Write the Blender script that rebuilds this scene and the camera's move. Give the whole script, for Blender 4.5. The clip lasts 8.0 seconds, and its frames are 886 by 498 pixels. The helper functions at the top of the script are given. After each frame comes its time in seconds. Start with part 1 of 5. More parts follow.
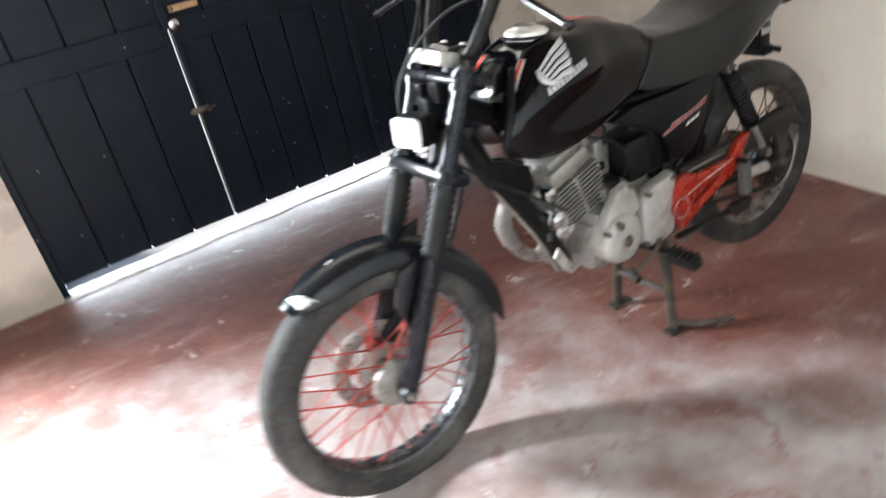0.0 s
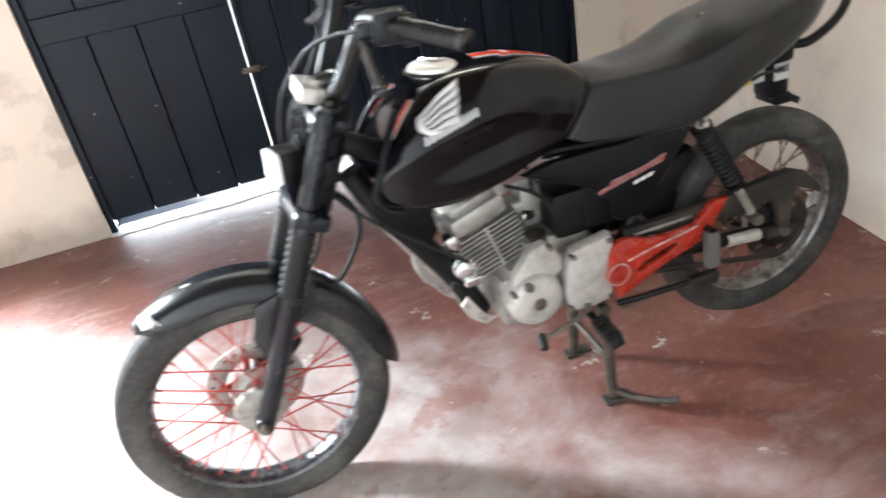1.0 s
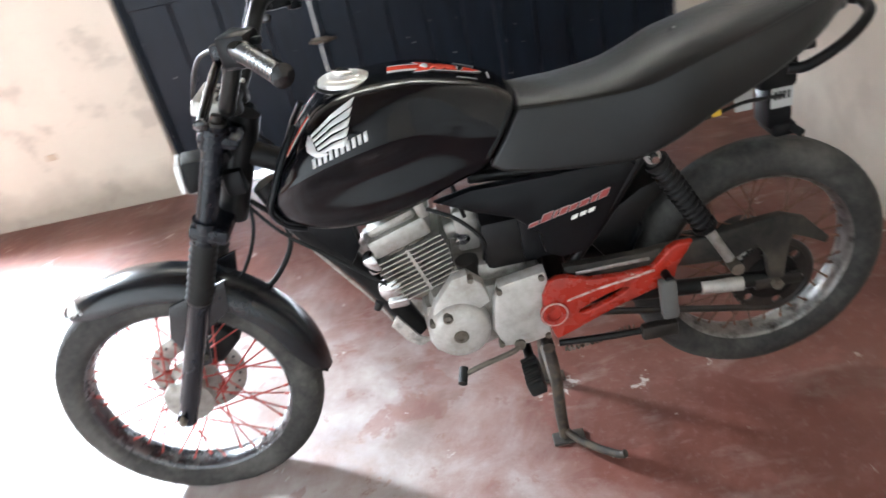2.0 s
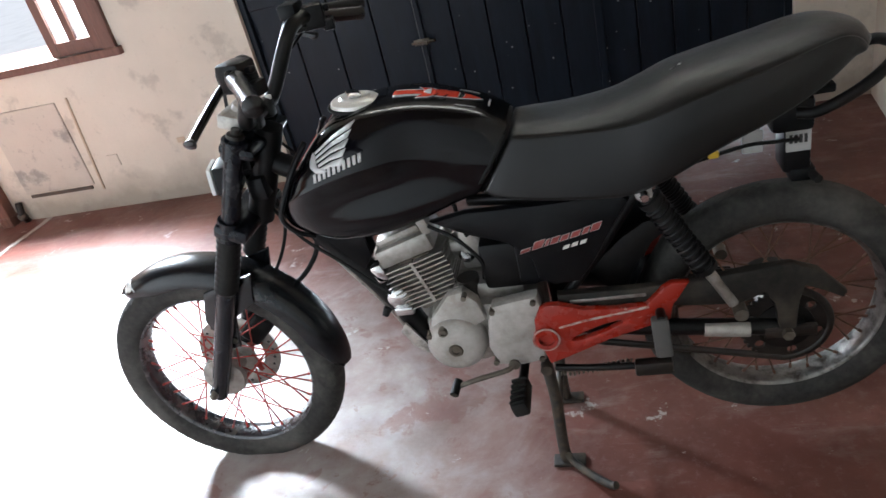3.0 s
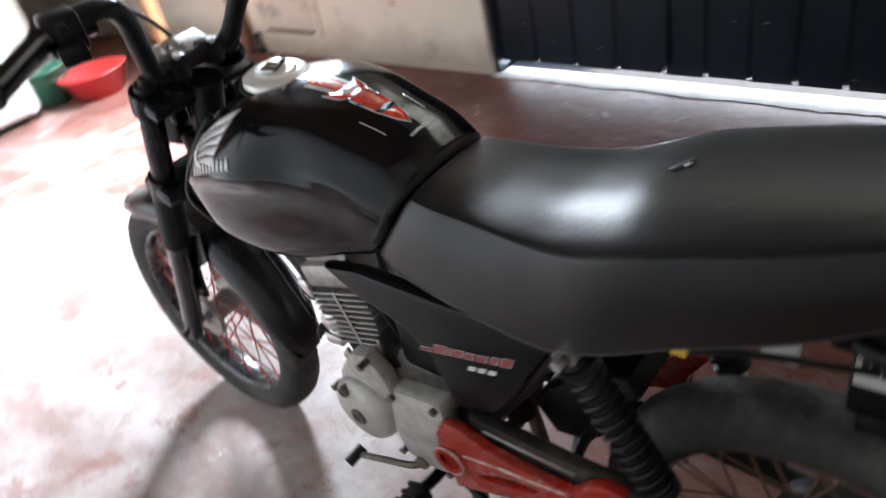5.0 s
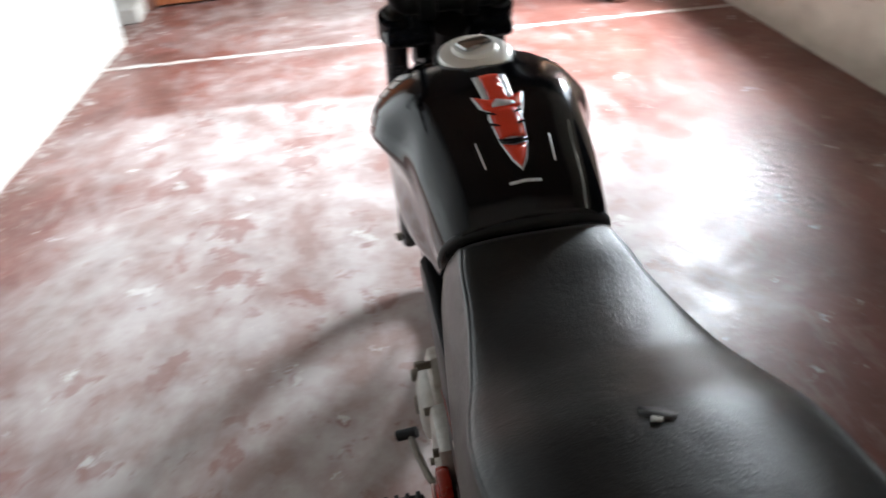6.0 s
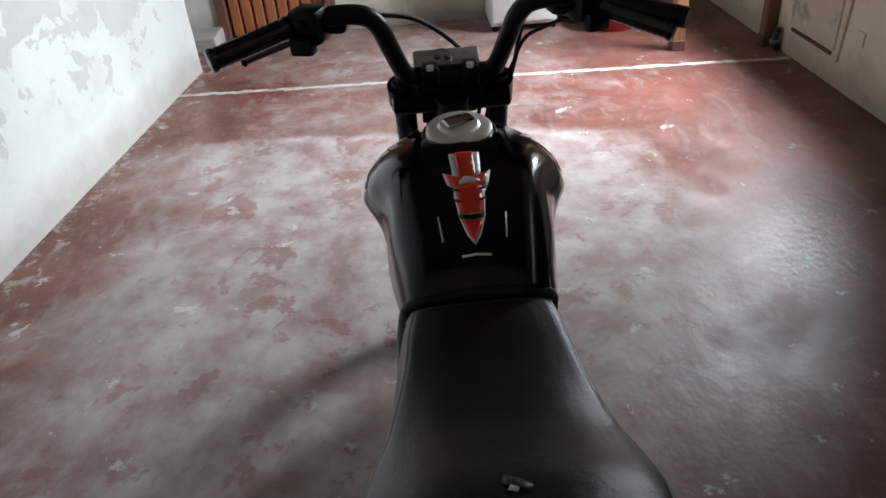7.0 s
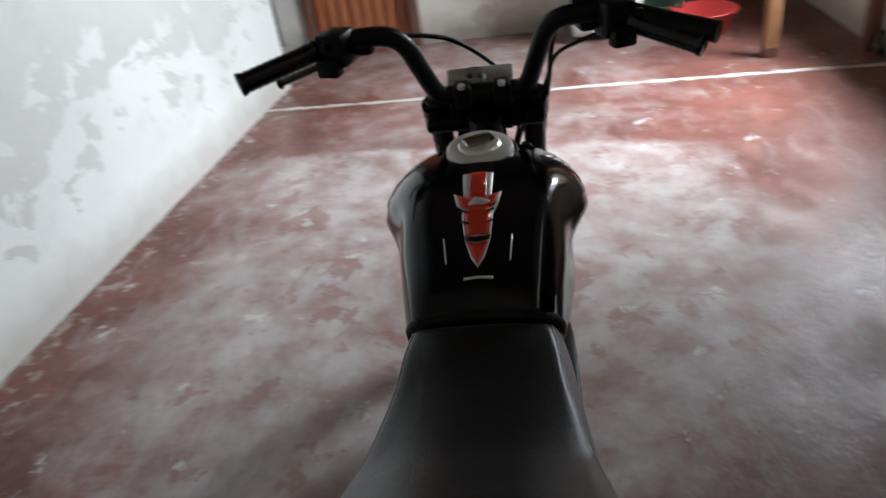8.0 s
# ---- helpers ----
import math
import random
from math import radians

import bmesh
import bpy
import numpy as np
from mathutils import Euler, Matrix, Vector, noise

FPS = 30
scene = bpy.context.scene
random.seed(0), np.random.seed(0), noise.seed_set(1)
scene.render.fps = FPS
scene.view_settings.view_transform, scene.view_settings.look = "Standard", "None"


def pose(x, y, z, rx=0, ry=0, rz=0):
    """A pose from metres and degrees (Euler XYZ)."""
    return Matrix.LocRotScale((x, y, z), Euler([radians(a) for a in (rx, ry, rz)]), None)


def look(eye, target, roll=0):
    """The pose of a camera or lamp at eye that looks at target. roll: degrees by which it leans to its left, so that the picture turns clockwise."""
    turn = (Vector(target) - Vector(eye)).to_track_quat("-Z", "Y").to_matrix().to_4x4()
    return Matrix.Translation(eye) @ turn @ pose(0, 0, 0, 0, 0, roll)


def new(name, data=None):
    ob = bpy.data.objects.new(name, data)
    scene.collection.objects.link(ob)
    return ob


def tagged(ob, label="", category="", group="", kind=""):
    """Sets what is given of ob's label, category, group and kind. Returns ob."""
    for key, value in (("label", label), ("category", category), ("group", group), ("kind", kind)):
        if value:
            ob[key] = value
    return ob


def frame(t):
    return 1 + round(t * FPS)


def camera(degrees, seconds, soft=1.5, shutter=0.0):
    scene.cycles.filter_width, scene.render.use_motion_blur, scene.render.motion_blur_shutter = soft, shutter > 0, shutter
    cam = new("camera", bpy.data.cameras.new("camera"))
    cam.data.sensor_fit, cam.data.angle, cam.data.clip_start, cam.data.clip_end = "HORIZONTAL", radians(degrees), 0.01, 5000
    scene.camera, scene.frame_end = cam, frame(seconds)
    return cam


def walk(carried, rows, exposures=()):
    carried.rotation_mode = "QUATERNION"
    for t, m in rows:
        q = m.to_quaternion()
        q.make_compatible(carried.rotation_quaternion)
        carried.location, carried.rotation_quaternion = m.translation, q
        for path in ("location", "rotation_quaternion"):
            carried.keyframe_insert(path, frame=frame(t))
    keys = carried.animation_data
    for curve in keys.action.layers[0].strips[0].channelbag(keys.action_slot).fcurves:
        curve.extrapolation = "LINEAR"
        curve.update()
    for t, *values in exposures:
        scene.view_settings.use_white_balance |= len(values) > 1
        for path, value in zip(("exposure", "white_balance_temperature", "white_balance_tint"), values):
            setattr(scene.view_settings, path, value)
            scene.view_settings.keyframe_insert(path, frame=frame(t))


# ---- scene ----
cam = camera(63.3, 8.0, soft=1.5, shutter=0.65)
PATH = [
    (0, (1.842, 1.348, 1.344), (0.988, -0.211, 0.428), -12.5),
    (0.3, (1.610, 1.354, 1.327), (0.788, -0.218, 0.403), -8.3),
    (0.5, (1.491, 1.37, 1.379), (0.742, -0.234, 0.447), -12.1),
    (0.6, (1.430, 1.391, 1.375), (0.751, -0.245, 0.442), -12.8),
    (1, (1.158, 1.450, 1.388), (0.755, -0.246, 0.403), -10.8),
    (1.2, (1.012, 1.430, 1.386), (0.645, -0.258, 0.387), -12.3),
    (2.3, (0.456, 1.406, 1.38), (0.754, -0.293, 0.367), -13.3),
    (2.5, (0.369, 1.41, 1.399), (0.787, -0.268, 0.394), -14.1),
    (3, (0.257, 1.421, 1.402), (0.732, -0.268, 0.441), -14.5),
    (3.5, (0.19, 1.331, 1.37), (0.728, -0.325, 0.386), -14.9),
    (4, (0.107, 1.114, 1.364), (0.679, -0.53, 0.38), -11.0),
    (4.2, (0.06, 1.041, 1.362), (0.755, -0.562, 0.39), -13.0),
    (5.3, (-0.190, 0.464, 1.333), (1.094, -0.480, 0.122), -9.8),
    (5.5, (-0.176, 0.364, 1.337), (1.136, -0.466, 0.076), -5.2),
    (6, (-0.218, 0.184, 1.352), (1.398, -0.003, 0.189), -5.1),
    (6.5, (-0.244, 0.042, 1.406), (1.349, 0.085, 0.197), -7.7),
    (6.7, (-0.25, 0.03, 1.411), (1.408, 0.073, 0.293), -6.6),
    (7, (-0.286, 0.047, 1.441), (1.388, 0.038, 0.347), -4.9),
    (7.4, (-0.278, 0.05, 1.44), (1.392, 0.039, 0.34), -5.2),
    (7.5, (-0.278, 0.052, 1.444), (1.4, 0.023, 0.356), -4.8),
    (8, (-0.274, -0.076, 1.441), (1.412, 0.181, 0.396), -8.8),
]
# exposure follows the clip's automatic camera
EXPOSURES = [(t, stops, kelvin, 9) for t, stops, kelvin in ((0, 1.25, 6250), (0.6, 1.45, 6250), (1.1, 1.65, 6200), (2.5, 1.25, 6000), (3.0, 0.66, 6000), (4.2, 0.68, 6000), (5.5, 0.60, 6150), (6.0, 0.08, 6250), (6.5, -0.74, 6250), (7.5, -1.10, 6250), (8, -1.08, 6250))]
walk(cam, [(t, look(eye, target, roll)) for t, eye, target, roll in PATH], EXPOSURES)

# ---- world and sun ----
world = bpy.data.worlds.new("sky")
scene.world = world
world.use_nodes = True
wn = world.node_tree
sky = wn.nodes.new("ShaderNodeTexSky")
sky.sky_type, sky.sun_disc = "NISHITA", False
sky.sun_elevation, sky.sun_rotation = radians(43), radians(132)
wn.nodes["Background"].inputs["Strength"].default_value = 0.15
wn.links.new(sky.outputs[0], wn.nodes["Background"].inputs["Color"])
SUN_WAY = Vector((-0.8, 0.73, -1.0))
sun = new("sun", bpy.data.lights.new("sun", "SUN"))
sun.data.energy, sun.data.angle, sun.data.color = 2.7, radians(5), (1.0, 0.97, 0.93)
sun.matrix_world = look((0, 0, 10), Vector((0, 0, 10)) + SUN_WAY)
# the open sky at the tall window and door gap; one unseen lamp added
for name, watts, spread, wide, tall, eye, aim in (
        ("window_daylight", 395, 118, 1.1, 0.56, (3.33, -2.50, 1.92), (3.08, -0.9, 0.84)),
        # added lamp in the unseen slot above the door, for the seat's highlight
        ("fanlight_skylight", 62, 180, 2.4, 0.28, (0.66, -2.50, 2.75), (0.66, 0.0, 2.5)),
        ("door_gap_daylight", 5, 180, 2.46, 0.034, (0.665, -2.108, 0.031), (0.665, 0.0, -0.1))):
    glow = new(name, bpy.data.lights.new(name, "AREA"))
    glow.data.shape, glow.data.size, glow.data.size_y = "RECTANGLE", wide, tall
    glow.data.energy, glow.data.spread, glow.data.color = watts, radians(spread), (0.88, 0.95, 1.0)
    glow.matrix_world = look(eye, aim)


# ---- materials ----
def material(name, color, rough=0.5, metal=0.0, spec=0.5):
    m = bpy.data.materials.new(name)
    m.use_nodes = True
    b = m.node_tree.nodes["Principled BSDF"]
    b.inputs["Base Color"].default_value = (*color, 1)
    b.inputs["Roughness"].default_value, b.inputs["Metallic"].default_value = rough, metal
    b.inputs["Specular IOR Level"].default_value = spec
    return m


def node(m, kind, **values):
    n = m.node_tree.nodes.new(kind)
    for key, value in values.items():
        if key in n.inputs:
            n.inputs[key].default_value = value
    return n


def link(m, a, b):
    m.node_tree.links.new(a, b)


def position(m):
    return node(m, "ShaderNodeNewGeometry").outputs["Position"]


def noise_of(m, scale, detail=4.0, rough=0.6, vector=None, distort=0.0):
    n = node(m, "ShaderNodeTexNoise", Scale=scale, Detail=detail, Roughness=rough, Distortion=distort)
    link(m, vector or position(m), n.inputs["Vector"])
    return n.outputs["Fac"]


def ramp(m, fac, low, high, a=(0, 0, 0), b=(1, 1, 1)):
    r = node(m, "ShaderNodeValToRGB")
    r.color_ramp.elements[0].position, r.color_ramp.elements[1].position = low, high
    r.color_ramp.elements[0].color, r.color_ramp.elements[1].color = (*a, 1), (*b, 1)
    link(m, fac, r.inputs["Fac"])
    return r.outputs["Color"]


def mixed(m, fac, a, b):
    x = m.node_tree.nodes.new("ShaderNodeMix")
    x.data_type = "RGBA"
    for value, socket in ((fac, x.inputs["Factor"]), (a, x.inputs["A"]), (b, x.inputs["B"])):
        if isinstance(value, tuple):
            socket.default_value = (*value, 1)
        elif isinstance(value, float):
            socket.default_value = value
        else:
            link(m, value, socket)
    return x.outputs["Result"]


def maths(m, op, a, b=0.0, clamp=False):
    x = m.node_tree.nodes.new("ShaderNodeMath")
    x.operation, x.use_clamp = op, clamp
    for value, socket in ((a, x.inputs[0]), (b, x.inputs[1])):
        if isinstance(value, (int, float)):
            socket.default_value = value
        else:
            link(m, value, socket)
    return x.outputs[0]


def bump(m, height, strength=0.2, distance=0.01):
    b = node(m, "ShaderNodeBump", Strength=strength, Distance=distance)
    link(m, height, b.inputs["Height"])
    link(m, b.outputs["Normal"], m.node_tree.nodes["Principled BSDF"].inputs["Normal"])


def base(m, color):
    link(m, color, m.node_tree.nodes["Principled BSDF"].inputs["Base Color"])


def roughness(m, value):
    link(m, value, m.node_tree.nodes["Principled BSDF"].inputs["Roughness"])


def worn(name, color, dust, rough, metal=0.0, amount=0.35, scale=9.0, spec=0.5, grain=60.0, relief=0.06):
    """A surface with dust or wear at two scales."""
    m = material(name, color, rough, metal, spec)
    big = ramp(m, noise_of(m, scale, 5), 0.45, 0.75)
    fine = ramp(m, noise_of(m, grain, 3), 0.35, 0.8)
    mask = maths(m, "MULTIPLY", maths(m, "ADD", big, maths(m, "MULTIPLY", fine, 0.4)), amount, clamp=True)
    base(m, mixed(m, mask, color, dust))
    roughness(m, maths(m, "ADD", maths(m, "MULTIPLY", mask, 0.45), rough, clamp=True))
    bump(m, noise_of(m, grain * 2, 3), relief, 0.003)
    return m


gloss_black = worn("gloss_black_paint", (0.002, 0.002, 0.003), (0.04, 0.038, 0.036), 0.12, amount=0.03, spec=0.30, relief=0.01)
side_black = worn("dusty_black_plastic", (0.003, 0.0035, 0.0045), (0.05, 0.048, 0.045), 0.32, amount=0.05, spec=0.18, relief=0.03)
fender_black = worn("dusty_black_fender", (0.005, 0.006, 0.008), (0.12, 0.12, 0.118), 0.22, amount=0.06, spec=0.42, scale=6, relief=0.03)
vinyl = worn("black_vinyl", (0.0055, 0.0055, 0.0055), (0.06, 0.056, 0.050), 0.30, amount=0.03, spec=0.34, scale=5, grain=300, relief=0.045)
frame_black = worn("black_frame_paint", (0.003, 0.003, 0.0035), (0.08, 0.070, 0.055), 0.38, amount=0.10, spec=0.20, scale=14)
fork_black = worn("black_fork_paint", (0.004, 0.005, 0.008), (0.08, 0.085, 0.095), 0.24, amount=0.10, spec=0.26, scale=14)
oily_black = worn("oily_black_steel", (0.012, 0.011, 0.010), (0.07, 0.05, 0.035), 0.38, 0.3, amount=0.4, scale=18)
rubber = worn("black_rubber", (0.006, 0.006, 0.006), (0.06, 0.056, 0.05), 0.55, amount=0.14, spec=0.22, scale=20)
tyre_rubber = worn("dusty_tyre_rubber", (0.022, 0.021, 0.020), (0.19, 0.18, 0.162), 0.75, amount=0.42, spec=0.25, scale=7, relief=0.15)
grip_rubber = worn("grip_rubber", (0.006, 0.006, 0.007), (0.05, 0.05, 0.05), 0.22, amount=0.1, scale=20)
def make_chipped_red():
    m = material("chipped_red_paint", (0.36, 0.026, 0.012), 0.3)
    grime = ramp(m, noise_of(m, 14, 5), 0.45, 0.75)
    c = mixed(m, maths(m, "MULTIPLY", grime, 0.6), (0.29, 0.020, 0.010), (0.12, 0.016, 0.010))
    chips = ramp(m, noise_of(m, 60, 6, 0.7), 0.63, 0.66)
    few = ramp(m, noise_of(m, 18, 3), 0.45, 0.6)
    c = mixed(m, maths(m, "MULTIPLY", maths(m, "MULTIPLY", chips, few), 0.85), c, (0.42, 0.33, 0.28))
    base(m, c)
    roughness(m, maths(m, "ADD", 0.24, maths(m, "MULTIPLY", grime, 0.3)))
    bump(m, maths(m, "ADD", noise_of(m, 50, 4), maths(m, "MULTIPLY", chips, -1.0)), 0.12, 0.003)
    return m


red_paint = make_chipped_red()
spoke_red = worn("red_spoke_paint", (0.36, 0.024, 0.014), (0.14, 0.06, 0.045), 0.4, amount=0.4, scale=20)
spoke_rust = worn("rusty_spoke_steel", (0.16, 0.075, 0.045), (0.10, 0.09, 0.08), 0.55, 0.4, amount=0.6, scale=20)
chrome = worn("chrome", (0.62, 0.62, 0.62), (0.30, 0.27, 0.23), 0.12, 1.0, amount=0.25, scale=16, relief=0.02)
dull_chrome = worn("pitted_chrome", (0.48, 0.47, 0.46), (0.12, 0.085, 0.055), 0.28, 0.9, amount=0.75, scale=22)
rim_black = worn("black_rim", (0.06, 0.06, 0.066), (0.26, 0.25, 0.24), 0.20, 0.75, amount=0.40, scale=24)
aluminium = worn("dull_aluminium", (0.36, 0.345, 0.32), (0.13, 0.11, 0.085), 0.42, 0.75, amount=0.65, scale=18)
silver_paint = worn("silver_engine_paint", (0.49, 0.475, 0.45), (0.19, 0.155, 0.11), 0.32, 0.35, amount=0.62, scale=13)
lever_metal = worn("glossy_black_lever", (0.004, 0.004, 0.005), (0.10, 0.10, 0.10), 0.14, amount=0.08, scale=20, spec=0.7)
dirty_steel = worn("dirty_steel", (0.16, 0.14, 0.115), (0.07, 0.05, 0.032), 0.5, 0.6, amount=0.6, scale=18)
stand_paint = worn("worn_stand_paint", (0.022, 0.020, 0.018), (0.16, 0.12, 0.08), 0.5, 0.2, amount=0.6, scale=20)
silver_decal = worn("silver_decal", (0.60, 0.60, 0.60), (0.35, 0.35, 0.34), 0.35, 0.4, amount=0.2)
worn_edge = worn("bare_worn_edge", (0.52, 0.44, 0.40), (0.34, 0.045, 0.022), 0.4, 0.3, amount=0.95, scale=40)
worn_steel = worn("bare_worn_steel", (0.50, 0.46, 0.42), (0.03, 0.028, 0.026), 0.4, 0.5, amount=0.6, scale=30)
pitted_rim = worn("pitted_rim_chrome", (0.25, 0.24, 0.23), (0.045, 0.034, 0.026), 0.28, 0.85, amount=0.95, scale=26)
block_metal = worn("dull_block_metal", (0.46, 0.44, 0.40), (0.16, 0.145, 0.12), 0.42, 0.5, amount=0.5, scale=30)
cap_metal = worn("brushed_cap_metal", (0.84, 0.82, 0.78), (0.40, 0.38, 0.35), 0.28, 0.35, amount=0.20, scale=20)
dusty_guard = worn("dusty_guard_plastic", (0.010, 0.0095, 0.009), (0.10, 0.082, 0.062), 0.5, amount=0.5, scale=12, spec=0.25)
white_decal = worn("white_decal", (0.72, 0.70, 0.66), (0.4, 0.38, 0.35), 0.4, amount=0.25)
red_decal = worn("red_decal", (0.62, 0.042, 0.016), (0.40, 0.08, 0.05), 0.25, amount=0.05)
mark_pale = worn("pale_mark", (0.38, 0.33, 0.32), (0.2, 0.15, 0.15), 0.4, amount=0.4)
mark_red = worn("faded_red_mark", (0.24, 0.035, 0.030), (0.30, 0.14, 0.13), 0.4, amount=0.4, scale=30)
grey_label = worn("grey_label", (0.40, 0.40, 0.39), (0.16, 0.15, 0.14), 0.5, amount=0.3)
pillion_grey = worn("grey_peg_rubber", (0.075, 0.075, 0.073), (0.14, 0.125, 0.11), 0.6, amount=0.4)
dark_ink = material("dark_ink", (0.02, 0.02, 0.02), 0.5)
yellow_plastic = material("yellow_plastic", (0.62, 0.40, 0.03), 0.45)
lens_white = worn("white_lamp_lens", (0.86, 0.86, 0.84), (0.6, 0.6, 0.58), 0.18, amount=0.12)
white_enamel = worn("white_enamel", (0.78, 0.78, 0.76), (0.5, 0.48, 0.44), 0.3, amount=0.25)
red_plastic = worn("red_plastic", (0.50, 0.03, 0.03), (0.3, 0.12, 0.1), 0.4, amount=0.2)
green_plastic = worn("green_plastic", (0.03, 0.13, 0.08), (0.1, 0.14, 0.1), 0.45, amount=0.3)


def wrinkle(m):
    """Shallow wrinkles besides the fine grain of the vinyl."""
    bump(m, maths(m, "ADD", noise_of(m, 420, 3), maths(m, "MULTIPLY", noise_of(m, 38, 4, 0.6, None, 0.8), 1.6)), 0.14, 0.004)


wrinkle(vinyl)
# sheen that makes the seat paler at grazing angles
vinyl.node_tree.nodes["Principled BSDF"].inputs["Sheen Weight"].default_value = 0.15
vinyl.node_tree.nodes["Principled BSDF"].inputs["Sheen Roughness"].default_value = 0.35


def make_plank_paint():
    m = material("navy_door_paint", (0.010, 0.014, 0.022), 0.36, 0.0, 0.2)
    stretch = node(m, "ShaderNodeMapping")
    stretch.inputs["Scale"].default_value = (9, 9, 1.2)
    link(m, position(m), stretch.inputs["Vector"])
    grain = noise_of(m, 3.0, 6, 0.7, stretch.outputs[0])
    tone = node(m, "ShaderNodeObjectInfo").outputs["Random"]
    color = mixed(m, ramp(m, grain, 0.35, 0.75), (0.0025, 0.005, 0.010), (0.008, 0.014, 0.025))
    color = mixed(m, maths(m, "MULTIPLY", tone, 0.4), color, (0.006, 0.011, 0.019))
    dust = ramp(m, noise_of(m, 2.2, 5), 0.55, 0.8)
    color = mixed(m, maths(m, "MULTIPLY", dust, 0.12), color, (0.05, 0.056, 0.064))
    v = node(m, "ShaderNodeTexVoronoi", Scale=15.0)
    link(m, position(m), v.inputs["Vector"])
    fleck = ramp(m, v.outputs["Distance"], 0.05, 0.075, (1, 1, 1), (0, 0, 0))
    gate = ramp(m, noise_of(m, 1.7, 2), 0.44, 0.52)
    color = mixed(m, maths(m, "MULTIPLY", maths(m, "MULTIPLY", fleck, gate), 0.7), color, (0.45, 0.46, 0.46))
    base(m, color)
    roughness(m, maths(m, "ADD", maths(m, "MULTIPLY", grain, 0.3), 0.28))
    bump(m, grain, 0.25, 0.004)
    return m


def make_wood(name, dark, light, rough=0.5):
    m = material(name, light, rough)
    stretch = node(m, "ShaderNodeMapping")
    stretch.inputs["Scale"].default_value = (14, 14, 1.5)
    link(m, position(m), stretch.inputs["Vector"])
    grain = noise_of(m, 3.0, 6, 0.7, stretch.outputs[0], 0.6)
    base(m, mixed(m, ramp(m, grain, 0.3, 0.75), dark, light))
    bump(m, grain, 0.3, 0.003)
    return m


def make_floor():
    m = material("worn_red_floor", (0.25, 0.05, 0.035), 0.35, 0.0, 0.52)
    p = position(m)
    xyz = node(m, "ShaderNodeSeparateXYZ")
    link(m, p, xyz.inputs[0])
    # paint worn thin over the trodden middle; its pale tone also paints window sheen
    off = maths(m, "ABSOLUTE", maths(m, "SUBTRACT", xyz.outputs["Y"], 0.20))
    trod_and_sheen = maths(m, "MULTIPLY", maths(m, "SUBTRACT", 1.55, off), 1.1, clamp=True)
    # grey fades to the rear right, partly for the dimmer light there
    back = maths(m, "MULTIPLY", maths(m, "ADD", xyz.outputs["X"], maths(m, "MULTIPLY", xyz.outputs["Y"], 0.6)), 0.9, clamp=True)
    trod_and_sheen = maths(m, "MULTIPLY", trod_and_sheen, back)
    # redder past a ragged edge short of the cement line
    past_line = maths(m, "MULTIPLY", maths(m, "SUBTRACT", maths(m, "ADD", maths(m, "ADD", xyz.outputs["X"], maths(m, "MULTIPLY", xyz.outputs["Y"], -0.12)), maths(m, "MULTIPLY", noise_of(m, 9, 5), 0.10)), 2.95), 12.0, clamp=True)
    trod_and_sheen = maths(m, "MULTIPLY", trod_and_sheen, maths(m, "SUBTRACT", 1.0, maths(m, "MULTIPLY", past_line, 0.55)))
    big = noise_of(m, 1.3, 8, 0.60, p, 0.6)
    mid = noise_of(m, 4.5, 9, 0.66, p, 0.8)
    mask = maths(m, "ADD", maths(m, "MULTIPLY", trod_and_sheen, 0.40), maths(m, "ADD", maths(m, "MULTIPLY", big, 0.62), maths(m, "MULTIPLY", mid, 0.34)))
    thin = ramp(m, mask, 0.58, 0.80)
    red = mixed(m, ramp(m, noise_of(m, 2.4, 6), 0.3, 0.7), (0.105, 0.033, 0.023), (0.195, 0.072, 0.055))
    red = mixed(m, maths(m, "MULTIPLY", ramp(m, noise_of(m, 17, 6), 0.5, 0.75), 0.35), red, (0.24, 0.13, 0.11))
    grey = mixed(m, ramp(m, noise_of(m, 6, 7), 0.38, 0.62), (0.285, 0.205, 0.188), (0.43, 0.385, 0.372))
    color = mixed(m, maths(m, "MULTIPLY", thin, 0.90), red, grey)
    # islands of paint with hard edges left in the worn part
    isle = ramp(m, noise_of(m, 3.6, 9, 0.64, p, 0.35), 0.575, 0.60)
    color = mixed(m, maths(m, "MULTIPLY", isle, 0.55), color, (0.20, 0.075, 0.060))
    crumb = ramp(m, noise_of(m, 11, 9, 0.70, p, 0.3), 0.60, 0.63)
    color = mixed(m, maths(m, "MULTIPLY", crumb, 0.42), color, (0.19, 0.070, 0.055))
    # pale scuffs, chips down to cement, fine grit
    chip = ramp(m, noise_of(m, 7, 9, 0.72, p, 0.2), 0.625, 0.645)
    color = mixed(m, maths(m, "MULTIPLY", chip, 0.75), color, (0.52, 0.50, 0.48))
    scuff = node(m, "ShaderNodeMapping")
    scuff.inputs["Scale"].default_value = (1.0, 3.2, 1.0)
    scuff.inputs["Rotation"].default_value = (0, 0, 0.5)
    link(m, p, scuff.inputs["Vector"])
    wipe = noise_of(m, 3.2, 8, 0.68, scuff.outputs[0], 0.3)
    color = mixed(m, maths(m, "MULTIPLY", ramp(m, wipe, 0.54, 0.70), 0.30), color, (0.42, 0.39, 0.38))
    grit = noise_of(m, 40, 8, 0.75)
    color = mixed(m, maths(m, "MULTIPLY", ramp(m, grit, 0.54, 0.68), 0.14), color, (0.46, 0.43, 0.41))
